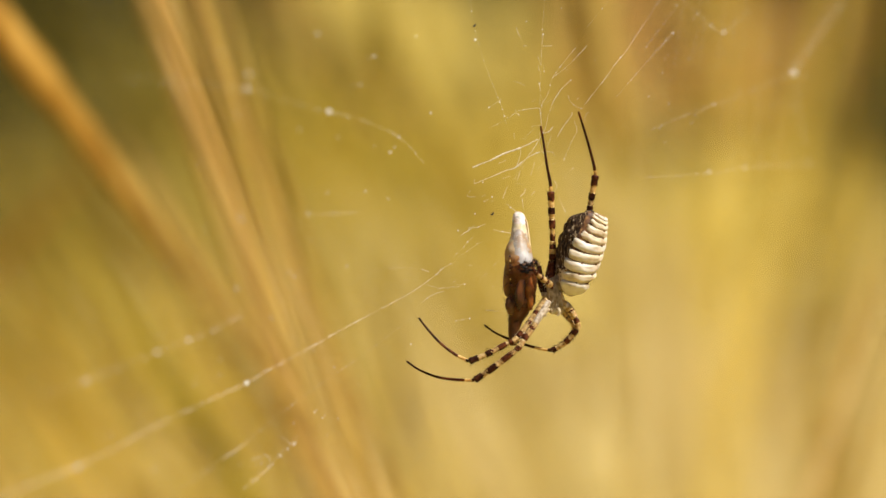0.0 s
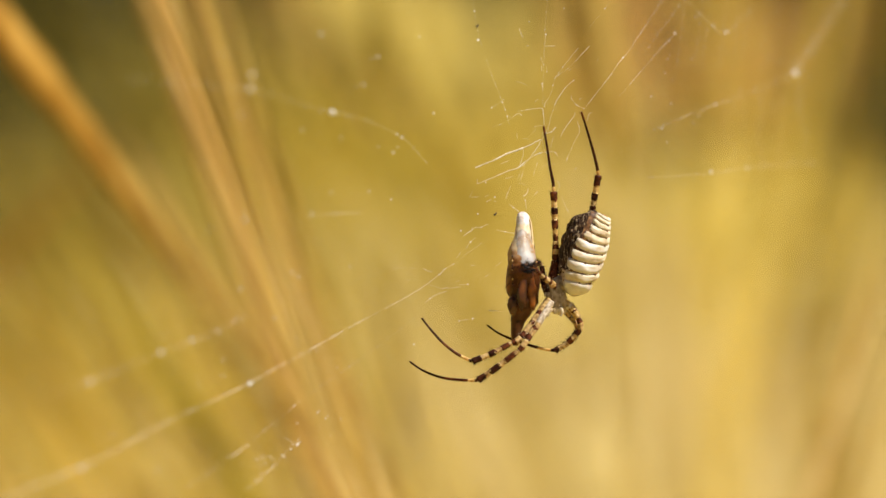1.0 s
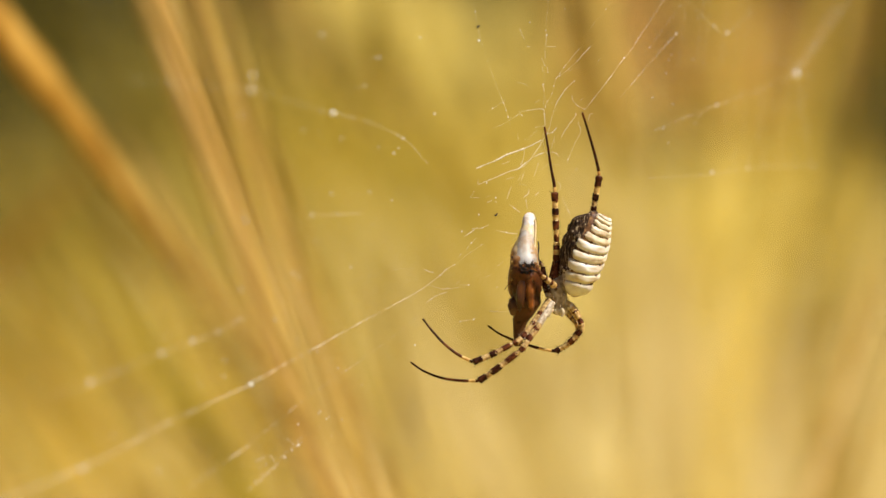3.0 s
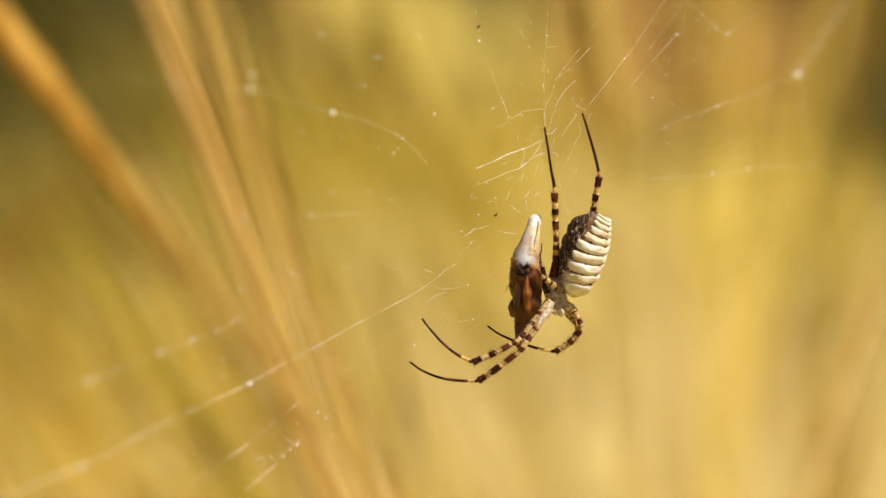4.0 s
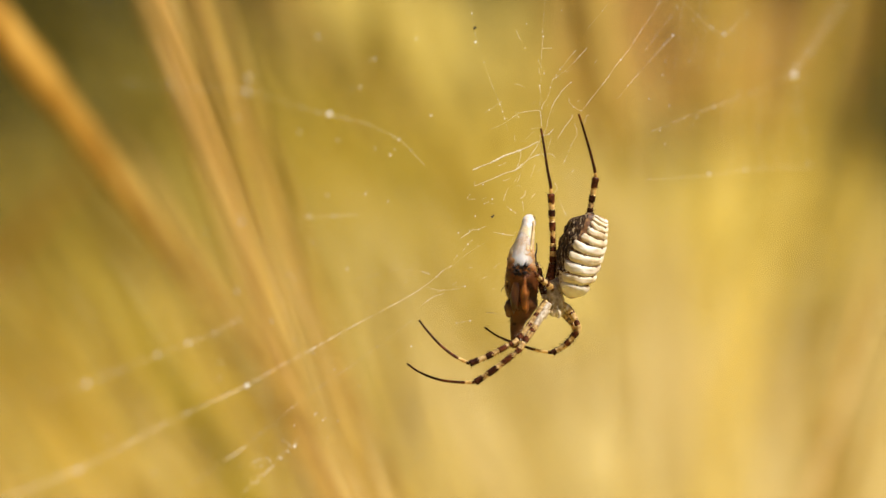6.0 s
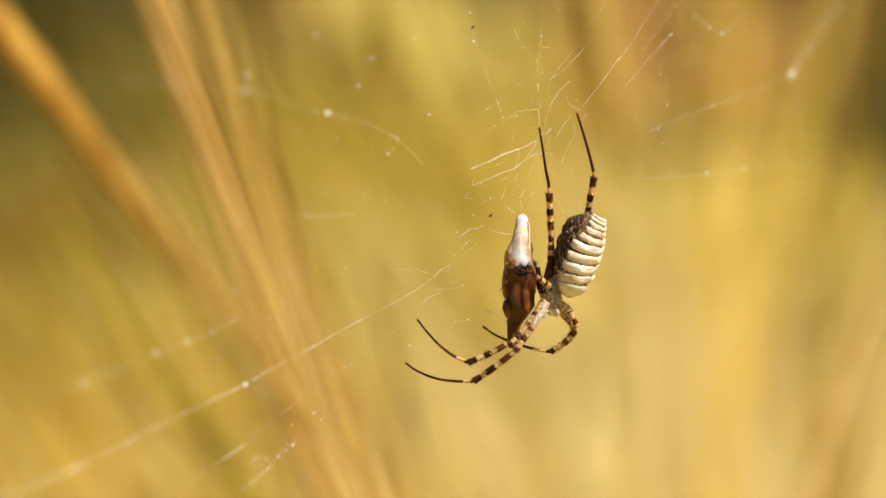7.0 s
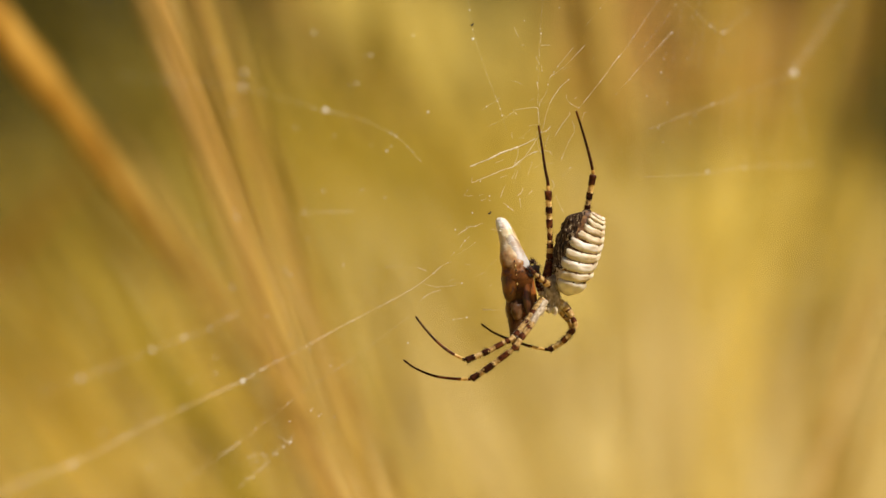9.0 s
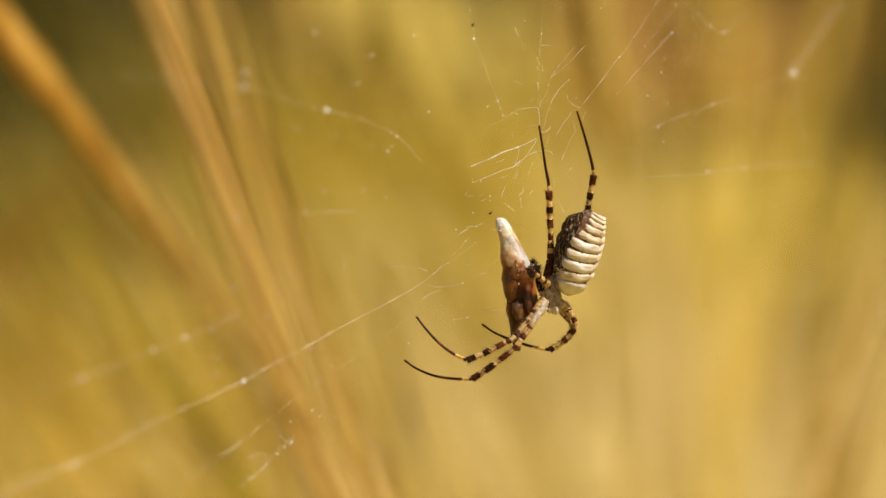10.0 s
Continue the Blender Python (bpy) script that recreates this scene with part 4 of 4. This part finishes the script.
def build_spider():
    spider = thing("spider", "banded garden spider hanging head down, cream-striped abdomen and ringed legs", "spider", at=HUB)
    build_abdomen(spider)
    # carapace
    bm = bmesh.new()
    turn = Matrix.Rotation(radians(-14), 3, "Y")
    blob(bm, (21, 6, -72), (15, 15, 33), 28, 20, 0.10, 1.5, turn)
    blob(bm, (29, 6, -54), (12, 12, 17), 24, 16, 0.10, 1.5, turn)
    shell = part("carapace", bm, CARAPACE, spider, "pale silver-grey hairy carapace")
    rng = random.Random(21)
    bm = bmesh.new()
    for i in range(70):
        a, b = rng.uniform(3.3, 6.1), rng.uniform(-1.1, 1.3)
        d = Vector((math.cos(a) * math.cos(b), math.sin(a) * math.cos(b), math.sin(b)))
        p = Vector((20, 6, -73)) + turn @ Vector((d.x * 16.5, d.y * 15.5, d.z * 33))
        tube(bm, [p, p + d * 1.6 + Vector((0, 0, -2.5)), p + d * 2.2 + Vector((0, 0, -6))], [0.5, 0.4, 0.12], 4, caps=False)
    part("hairs", bm, SILVER, shell)
    for x, y, z in ((17, 0, -100), (25, 1, -100)):
        bm = bmesh.new()
        blob(bm, (x, y, z), (6.0, 5.0, 8.0), 14, 12, 0.35, 2.6)
        part("chelicera", bm, BUTTER, spider)
    for pts in ([(10, -8, -98), (5, -12, -104), (3, -12, -111)], [(27, -4, -96), (29, -6, -103), (27, -6, -110)]):
        bm = bmesh.new()
        line = spline(pts, 6)
        tube(bm, line, [3.8 - 1.9 * i / len(line) for i in range(len(line))], 8)
        for i in range(26):
            q = rng.choice(line)
            d = Vector((rng.uniform(-1, 1), rng.uniform(-1, 0.3), rng.uniform(-1, 0.3))).normalized()
            tube(bm, [q, q + d * rng.uniform(3, 6.5)], [0.5, 0.12], 4, caps=False)
        part("palp", bm, BUTTER, spider)
    # legs: 0 pale, 1 dark, 2 amber, 3 rust, 4 silver
    tib = [(0, 0), (0.07, 3), (0.27, 0), (0.43, 1), (0.60, 0), (0.78, 1)]
    leg_part("leg", spider,
             [[(6, -4, -80), (-19, -14, -117), (-44, -22, -148)], [(-44, -22, -148), (-52, -24, -154), (-60, -25, -157)],
              [(-60, -25, -157), (-94, -28, -175), (-130, -30, -190)], [(-130, -30, -190), (-156, -26, -177), (-182, -22, -157), (-205, -18, -132), (-219, -14, -114)]],
             [(6.4, 5.2), (5.0, 4.4), (4.2, 4.8), (3.0, 1.55)],
             [[(0, 0), (0.30, 3), (0.38, 0), (0.55, 3), (0.62, 0), (0.86, 3)], [(0, 0), (0.6, 3)], tib, [(0, 1), (0.05, 2), (0.19, 3), (0.5, 1)]], "front leg, ringed dark and pale")
    leg_part("leg", spider,
             [[(11, -8, -84), (-13, -20, -122), (-34, -30, -152)], [(-34, -30, -152), (-42, -33, -164), (-48, -35, -170)],
              [(-48, -35, -170), (-88, -34, -201), (-120, -30, -223)], [(-120, -30, -223), (-150, -20, -223), (-185, -8, -219), (-218, 6, -207), (-241, 16, -192)]],
             [(5.6, 5.0), (5.0, 4.6), (4.4, 5.0), (3.0, 1.55)],
             [[(0, 4), (0.5, 0), (0.62, 3), (0.70, 0), (0.84, 3)], [(0, 0), (0.5, 3)], [(0, 0), (0.08, 3), (0.30, 0), (0.42, 1), (0.66, 0), (0.78, 1)], [(0, 3), (0.05, 2), (0.15, 3), (0.45, 1)]], "front leg, ringed dark and pale")
    leg_part("leg", spider,
             [[(30, 4, -84), (46, 8, -96), (58, 10, -114)], [(58, 10, -114), (63, 11, -126), (62, 12, -135)],
              [(62, 12, -135), (42, 20, -158), (18, 28, -173)], [(18, 28, -173), (-12, 34, -168), (-46, 38, -157), (-79, 42, -144), (-103, 46, -128)]],
             [(7.0, 5.6), (4.8, 4.6), (4.4, 4.4), (3.0, 1.55)],
             [[(0, 0), (0.30, 4), (0.42, 0), (0.62, 3), (0.70, 0)], [(0, 3), (0.35, 0)], [(0, 3), (0.18, 0), (0.34, 3), (0.50, 0), (0.84, 1)], [(0, 1), (0.06, 2), (0.26, 1)]], "side leg, ringed dark and pale")
    leg_part("leg", spider,
             [[(28, 14, -92), (40, 20, -106), (52, 22, -120)], [(52, 22, -120), (57, 24, -129), (58, 25, -136)],
              [(58, 25, -136), (42, 32, -157), (20, 38, -172)], [(20, 38, -172), (0, 44, -171), (-30, 48, -163), (-55, 52, -155), (-70, 54, -149)]],
             [(5.6, 4.6), (4.4, 4.2), (3.8, 3.8), (2.8, 1.7)],
             [[(0, 4), (0.4, 0), (0.66, 3), (0.8, 0)], [(0, 0)], [(0, 3), (0.2, 0), (0.36, 3), (0.52, 0), (0.84, 1)], [(0, 1), (0.06, 2), (0.26, 1)]], "hind side leg, ringed dark and pale")
    leg_part("leg", spider,
             [[(8, 6, -78), (13, 10, -44), (17, 12, -12)], [(17, 12, -12), (18, 12, 6), (18, 12, 22)],
              [(18, 12, 22), (16, 8, 68), (14, 4, 110)], [(14, 4, 110), (13, 3, 126), (8, 2, 150), (2, 4, 190), (-4, 8, 226)]],
             [(11, 5.6), (5.8, 5.0), (4.6, 5.4), (3.3, 1.75)],
             [[(0, 4), (0.12, 1), (0.55, 3)], [(0, 3), (0.30, 2), (0.55, 3), (0.82, 2)], [(0, 3), (0.12, 2), (0.23, 3), (0.41, 2), (0.52, 1), (0.66, 2), (0.80, 3)], [(0, 2), (0.14, 1), (0.9, 3)]], "hind leg raised, ringed dark and amber")
    leg_part("leg", spider,
             [[(22, 18, -76), (50, 36, -20), (70, 44, 30)], [(70, 44, 30), (78, 46, 46), (82, 46, 58)],
              [(82, 46, 58), (88, 40, 98), (95, 34, 140)], [(95, 34, 140), (92, 30, 156), (84, 26, 186), (74, 20, 219), (63, 12, 252)]],
             [(7, 5.5), (5, 4.6), (4.4, 5.2), (3.2, 1.75)],
             [[(0, 4), (0.3, 3)], [(0, 3)], [(0, 3), (0.25, 1), (0.36, 0), (0.48, 1), (0.63, 2), (0.78, 3)], [(0, 2), (0.15, 1), (0.9, 3)]], "hind leg raised, ringed dark and amber")
    leg_part("leg", spider,
             [[(16, -8, -58), (10, -21, -53), (4, -29, -48)], [(4, -29, -48), (1, -32, -46), (-2, -34, -44)],
              [(-2, -34, -44), (-8, -38, -39), (-13, -40, -33)], [(-13, -40, -33), (-14.5, -40, -31), (-16, -40, -29), (-18, -39, -26)]],
             [(5.2, 5.2), (5.0, 4.6), (4.0, 3.2), (2.6, 1.6)],
             [[(0, 3), (0.30, 0), (0.75, 3)], [(0, 0)], [(0, 3), (0.30, 0), (0.70, 3)], [(0, 3)]], "short third leg holding the prey")
    leg_part("leg", spider,
             [[(4, 10, -72), (-2, 16, -54), (-4, 18, -38)], [(-4, 18, -38), (-5, 18, -30), (-6, 18, -22)],
              [(-6, 18, -22), (-10, 18, -17), (-16, 16, -15)], [(-16, 16, -15), (-22, 14, -15), (-28, 12, -15), (-32, 10, -16)]],
             [(6, 5.0), (4.4, 3.8), (3.4, 2.8), (2.4, 1.6)],
             [[(0, 3), (0.5, 1)], [(0, 1)], [(0, 0), (0.5, 1)], [(0, 1)]], "short third leg behind the prey")
    return spider


# ---- prey ----
def build_prey():
    """A wrapped insect, bowed backward at its upper end. Its origin is the foot of its long axis."""
    prey = thing("wrapped_prey", "brown insect wrapped in white silk, held upright by the spider", "insect prey", at=HUB + Vector((-46, 0, -140)) * U)

    def bowed(z):
        return Vector((0, 29 * (max(0.0, z) / 212) ** 3.0 - 9 * math.exp(-((z - 128) / 50) ** 2), 0))

    def sac(name, mat, levels, label, cut=None, dent=0.0):
        bm = bmesh.new()
        line = spline([Vector((w, d, z)) for z, w, d, s in levels], 6)
        shift = spline([Vector((s, 0, z)) for z, w, d, s in levels], 6)
        rings = []
        for p, sh in zip(line, shift):
            c = bowed(p.z) + Vector((sh.x, 0, p.z))
            rr = []
            for k in range(28):
                a = 2 * math.pi * k / 28
                q = c + Vector((math.cos(a) * p.x, math.sin(a) * p.y * 1.1, 0))
                q = q + (q - c) * (0.10 * noise.noise(q * 0.05) + 0.06 * noise.noise(q * 0.16) + dent * noise.noise(q * 0.4))
                rr.append(bm.verts.new(q * U))
            rings.append(rr)
        for i in range(len(rings) - 1):
            for k in range(28):
                bm.faces.new((rings[i][k], rings[i][(k + 1) % 28], rings[i + 1][(k + 1) % 28], rings[i + 1][k]))
        bm.faces.new(rings[0][::-1])
        bm.faces.new(rings[-1])
        return part(name, bm, mat, prey, label)

    sac("lower_body", PREYSKIN, [(-22, 5, 5, -8), (0, 9, 9, -7), (22, 13.5, 13, -2), (36, 18.5, 18, 3), (50, 24, 22, 7), (62, 25.5, 22, 8), (72, 25, 22, 8), (85, 28, 24, 7), (105, 29, 25, 6.5), (122, 26.5, 23, 6), (136, 21, 18, 6)], "brown body with dark stains", dent=0.045)
    sac("upper_body", PREYSKIN, [(112, 25, 21, 5), (130, 25.5, 22, 4), (150, 22.5, 19, 4), (168, 16, 15, 7), (182, 14, 13.5, 7.5), (196, 11.8, 11.5, 7.5)], "peach-coloured abdomen under thin silk", dent=0.06)
    sac("silk_cap", WRAP, [(190, 11.6, 11.6, 7.5), (197, 12.4, 12, 8), (205, 11.2, 11, 8), (212, 8.2, 8, 8), (215.5, 3.6, 3.6, 8)], "bright white silk cap at the upper end", dent=0.12)
    # pale silk sheet over the upper front
    bm = bmesh.new()
    grid = []
    for i in range(19):
        z = 120 + 62 * i / 18
        k = (z - 120) / 62
        w, d = 25 - 12 * k, 24.2 - 10 * k
        row = []
        for j in range(19):
            a = -math.pi / 2 + (j / 18 - 0.5) * (2.7 - 0.5 * k) + 0.12
            edge = (1 - abs(j / 9 - 1) ** 3) * min(1, i / 4) * min(1, (18 - i) / 4)
            c = bowed(z) + Vector((6, 0, z + 4 * noise.noise((j * 0.2, 2.2, 0))))
            q = c + Vector((math.cos(a) * w, math.sin(a) * d, 0)) * (1.0 + 0.12 * edge + 0.05 * noise.noise(Vector((j * 0.16, 1.3, z * 0.03))))
            row.append(bm.verts.new(q * U))
        grid.append(row)
    for i in range(18):
        for j in range(18):
            bm.faces.new((grid[i][j], grid[i][j + 1], grid[i + 1][j + 1], grid[i + 1][j]))
    part("silk_sheet", bm, SHEET, prey, "pale silk sheet over the abdomen")
    # folded wing pads on the lower front
    for x, y, z, r, turn in ((19, -22, 80, (8, 7.5, 38), -4), (3, -25, 74, (9, 6, 34), 3), (-11, -12, 50, (11, 10, 17), 6)):
        bm = bmesh.new()
        m = Matrix.Rotation(radians(turn), 3, "Y")
        blob(bm, (x, y, z), r, 18, 16, 0.34, 1.9, m)
        part("wing_pad", bm, AMBERHUSK if x > 10 else WINGPAD if x > -8 else LOBE, prey)
    # glossy amber flank plate
    bm = bmesh.new()
    blob(bm, (-10.5, -3, 106), (13, 18, 42), 24, 20, 0.07, 1.6, Matrix.Rotation(radians(9), 3, "Y"))
    part("flank_plate", bm, FLANKHUSK, prey, "glossy amber-brown plate")
    # dark bristly knot where the third legs hold it
    rng = random.Random(8)
    bm = bmesh.new()
    for x, y, z, r in ((4, -25, 121, 5), (10, -26, 116, 7), (17, -24, 121, 7), (23, -18, 123, 5), (25, -13, 118, 4), (14, -25, 109, 6), (22, -20, 112, 6), (7, -25, 109, 4)):
        blob(bm, (x, y - 8, z), (r * 0.75, r * 0.35, r * 0.42), 14, 10, 0.8, 3.1)
    for i in range(120):
        a, b = rng.uniform(0, 6.28), rng.uniform(-1.2, 1.2)
        d = Vector((math.cos(a) * math.cos(b), -abs(math.sin(a) * math.cos(b)), math.sin(b)))
        p = Vector((17 + 15 * d.x, -30 + 6 * d.y, 117 + 8 * d.z))
        tube(bm, [p, p + d * rng.uniform(3, 10) + Vector((2, 0, 1))], [0.55, 0.12], 4, caps=False)
    part("bristly_knot", bm, TUFT, prey, "black bristly knot on the front")
    # threads wound about the body
    for i in range(5):
        z0, z1 = rng.uniform(135, 195), 0
        z1 = z0 + rng.uniform(-20, 20)
        a0, span = rng.uniform(0, 6.28), rng.uniform(1.2, 3.2)
        pts = []
        for q in range(12):
            z = min(205, max(0, z0 + (z1 - z0) * q / 11))
            w = 28 * math.sin(math.pi * min(1, max(0, (z + 40) / 290))) ** 1.1 + 1.5
            a = a0 + span * q / 11
            pts.append(bowed(z) + Vector((5 + math.cos(a) * w, math.sin(a) * w * 0.86, z)))
        bm = bmesh.new()
        tube(bm, pts, [rng.uniform(0.05, 0.10)] * 12, 5)
        part("wrapping_thread", bm, SILK, prey)
    # short hairs along the flanks
    bm = bmesh.new()
    for i in range(170):
        z, a = rng.uniform(0, 150), rng.uniform(2.5, 5.2)
        w = 5 + 24 * math.sin(math.pi * min(1, max(0, (z + 25) / 230)))
        p = bowed(z) + Vector((5 + math.cos(a) * w, math.sin(a) * w * 0.86, z))
        d = Vector((math.cos(a), math.sin(a), rng.uniform(-0.9, 0.3)))
        tube(bm, [p, p + d * rng.uniform(2, 6)], [0.36, 0.1], 4, caps=False)
    part("hairs", bm, RUST, prey)
    # small leg stubs and a thin straw-coloured shin
    for pts, r, m in (([(23.5, -5, 148), (22.5, 5, 172), (20.5, 17, 197), (14.5, 20, 206)], 2.6, STRAWLEG), ([(27, 6, 118), (27, 12, 130), (26, 14, 142)], 2.0, TUFT), ([(26, 10, 140), (27, 16, 152), (25, 20, 164)], 1.6, TUFT),
                      ([(-16, -16, 92), (-24, -18, 84), (-28, -16, 78)], 0.8, TUFT)):
        bm = bmesh.new()
        line = spline(pts, 6)
        tube(bm, line, [r * (1 - 0.4 * i / len(line)) for i in range(len(line))], 7)
        part("leg_stub", bm, m, prey)
    for i in range(7):
        bm = bmesh.new()
        z = 88 + i * 8
        a = radians(226)
        blob(bm, bowed(z) + Vector((6 + math.cos(a) * 29, math.sin(a) * 26, z)), (1.3, 1.3, 2.0), 8, 6, 0.2, 2)
        part("pore", bm, AMBER if i % 2 else TUFT, prey)
    return prey


# ---- what moves ----
# seconds; sway of the web across and up in units; its turn about the upright and about the view's axis; the prey's turn and sink
SWAY = (
    (0, -9.5, 1.1, -0.17, 0.16, 5.5, -1.1),
    (0.2, -10.0, 0.9, -0.14, 0.17, 6.0, -0.9),
    (0.5, -7.1, 0.6, -0.09, 0.18, 6.7, -0.6),
    (0.8, -9.0, 0.8, -0.05, 0.14, 3.9, -0.8),
    (1, -4.3, 0.9, -0.02, 0.11, 2.1, -0.9),
    (1.2, -4.2, 1.5, -0.04, 0.15, 1.2, -0.9),
    (1.5, -7.3, 2.4, -0.08, 0.21, -0.2, -0.9),
    (1.7, -6.0, 2.0, -0.06, 0.14, -1.0, -0.5),
    (2, -1.2, 1.3, -0.04, 0.03, -2.2, 0.0),
    (2.2, -1.5, 0.8, -0.02, 0.02, -4.2, 0.0),
    (2.5, 0.0, 0.0, -0.00, -0.00, -7.2, 0.0),
    (2.7, -2.5, -0.1, -0.04, 0.04, -10.4, -0.5),
    (3.8, -2.8, -0.7, -0.28, 0.23, -22.0, -3.3),
    (4, -3.3, -0.8, -0.32, 0.27, -31.0, -3.8),
    (4.2, -1.5, -1.2, -0.21, 0.26, -28.6, -2.8),
    (4.3, -2.5, -1.4, -0.16, 0.26, -27.3, -2.3),
    (4.5, -7.3, -1.8, -0.05, 0.25, -24.9, -1.3),
    (4.7, -7.0, -2.5, -0.11, 0.25, -23.9, -1.8),
    (5, -5.6, -3.5, -0.21, 0.26, -22.4, -2.6),
    (5.2, -7.5, -3.7, -0.21, 0.20, -21.5, -1.8),
    (5.5, -5.6, -4.0, -0.21, 0.12, -20.1, -0.6),
    (5.7, -8.5, -3.6, -0.20, 0.12, -24.0, -1.0),
    (6.8, -9.5, -1.7, -0.16, 0.13, -12.0, -2.9),
    (7, -12.2, -1.3, -0.15, 0.13, -7.2, -3.3),
    (7.2, -14.0, -1.0, -0.17, 0.15, -7.2, -4.2),
    (7.3, -13.6, -0.9, -0.19, 0.16, -7.1, -4.6),
    (7.5, -10.6, -0.6, -0.21, 0.18, -7.1, -5.5),
    (7.7, -15.0, 0.0, -0.29, 0.20, -9.0, -6.1),
    (8, -15.7, 1.0, -0.40, 0.22, 14.3, -7.1),
    (8.2, -14.2, 1.8, -0.45, 0.24, 26.0, -8.5),
    (8.3, -14.2, 2.1, -0.48, 0.25, 35.0, -9.2),
    (8.5, -16.3, 2.9, -0.53, 0.27, 40.8, -10.6),
    (8.8, -14.4, 2.6, -0.53, 0.32, 43.0, -11.2),
    (9, -14.4, 2.4, -0.53, 0.36, 44.4, -11.6),
    (9.2, -15.0, 2.3, -0.49, 0.33, 46.6, -12.1),
    (9.3, -14.2, 2.3, -0.48, 0.32, 47.7, -12.4),
    (9.5, -11.8, 2.2, -0.44, 0.29, 49.9, -12.9),
    (9.7, -12.6, 2.3, -0.42, 0.31, 48.7, -12.4),
    (9.8, -12.8, 2.3, -0.42, 0.32, 48.1, -12.1),
    (10, -13.2, 2.4, -0.40, 0.34, 46.9, -11.6),
)


def motions():
    def hang(t, x, z, rz, ry):
        return pose(HUB.x + x * U, HUB.y, HUB.z + z * U, 0, ry, rz)
    steady = [(t, hang(t, x, z, rz, ry)) for t, x, z, rz, ry, psi, sink in SWAY]
    walk(web, steady)
    walk(spider, steady)
    foot = Matrix.Translation(Vector((-46, 0, -140)) * U)
    grip, free = Matrix.Translation(Vector((0, 0, 100)) * U), Matrix.Translation(Vector((0, 0, -100)) * U)

    def held(psi, sink):
        """The prey rolls about its long axis and rocks about the place where the short legs hold it."""
        s = math.sin(radians(psi))
        rock, slide = math.degrees(math.asin(-14 * max(0.0, s) / 112)), -12 * min(0.0, s)
        return foot @ pose(slide * U, 0, sink * U) @ grip @ pose(0, 0, 0, 0, rock, 0) @ free @ pose(0, 0, 0, 0, 0, psi)
    walk(prey, [(t, hang(t, x, z, rz, ry) @ held(psi, sink)) for t, x, z, rz, ry, psi, sink in SWAY])



build_ground()
build_shrubs()
build_bank_shrubs()
build_grass()
build_meadow()
build_arching_leaves()
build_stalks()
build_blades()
web = build_web()
spider = build_spider()
prey = build_prey()
motions()
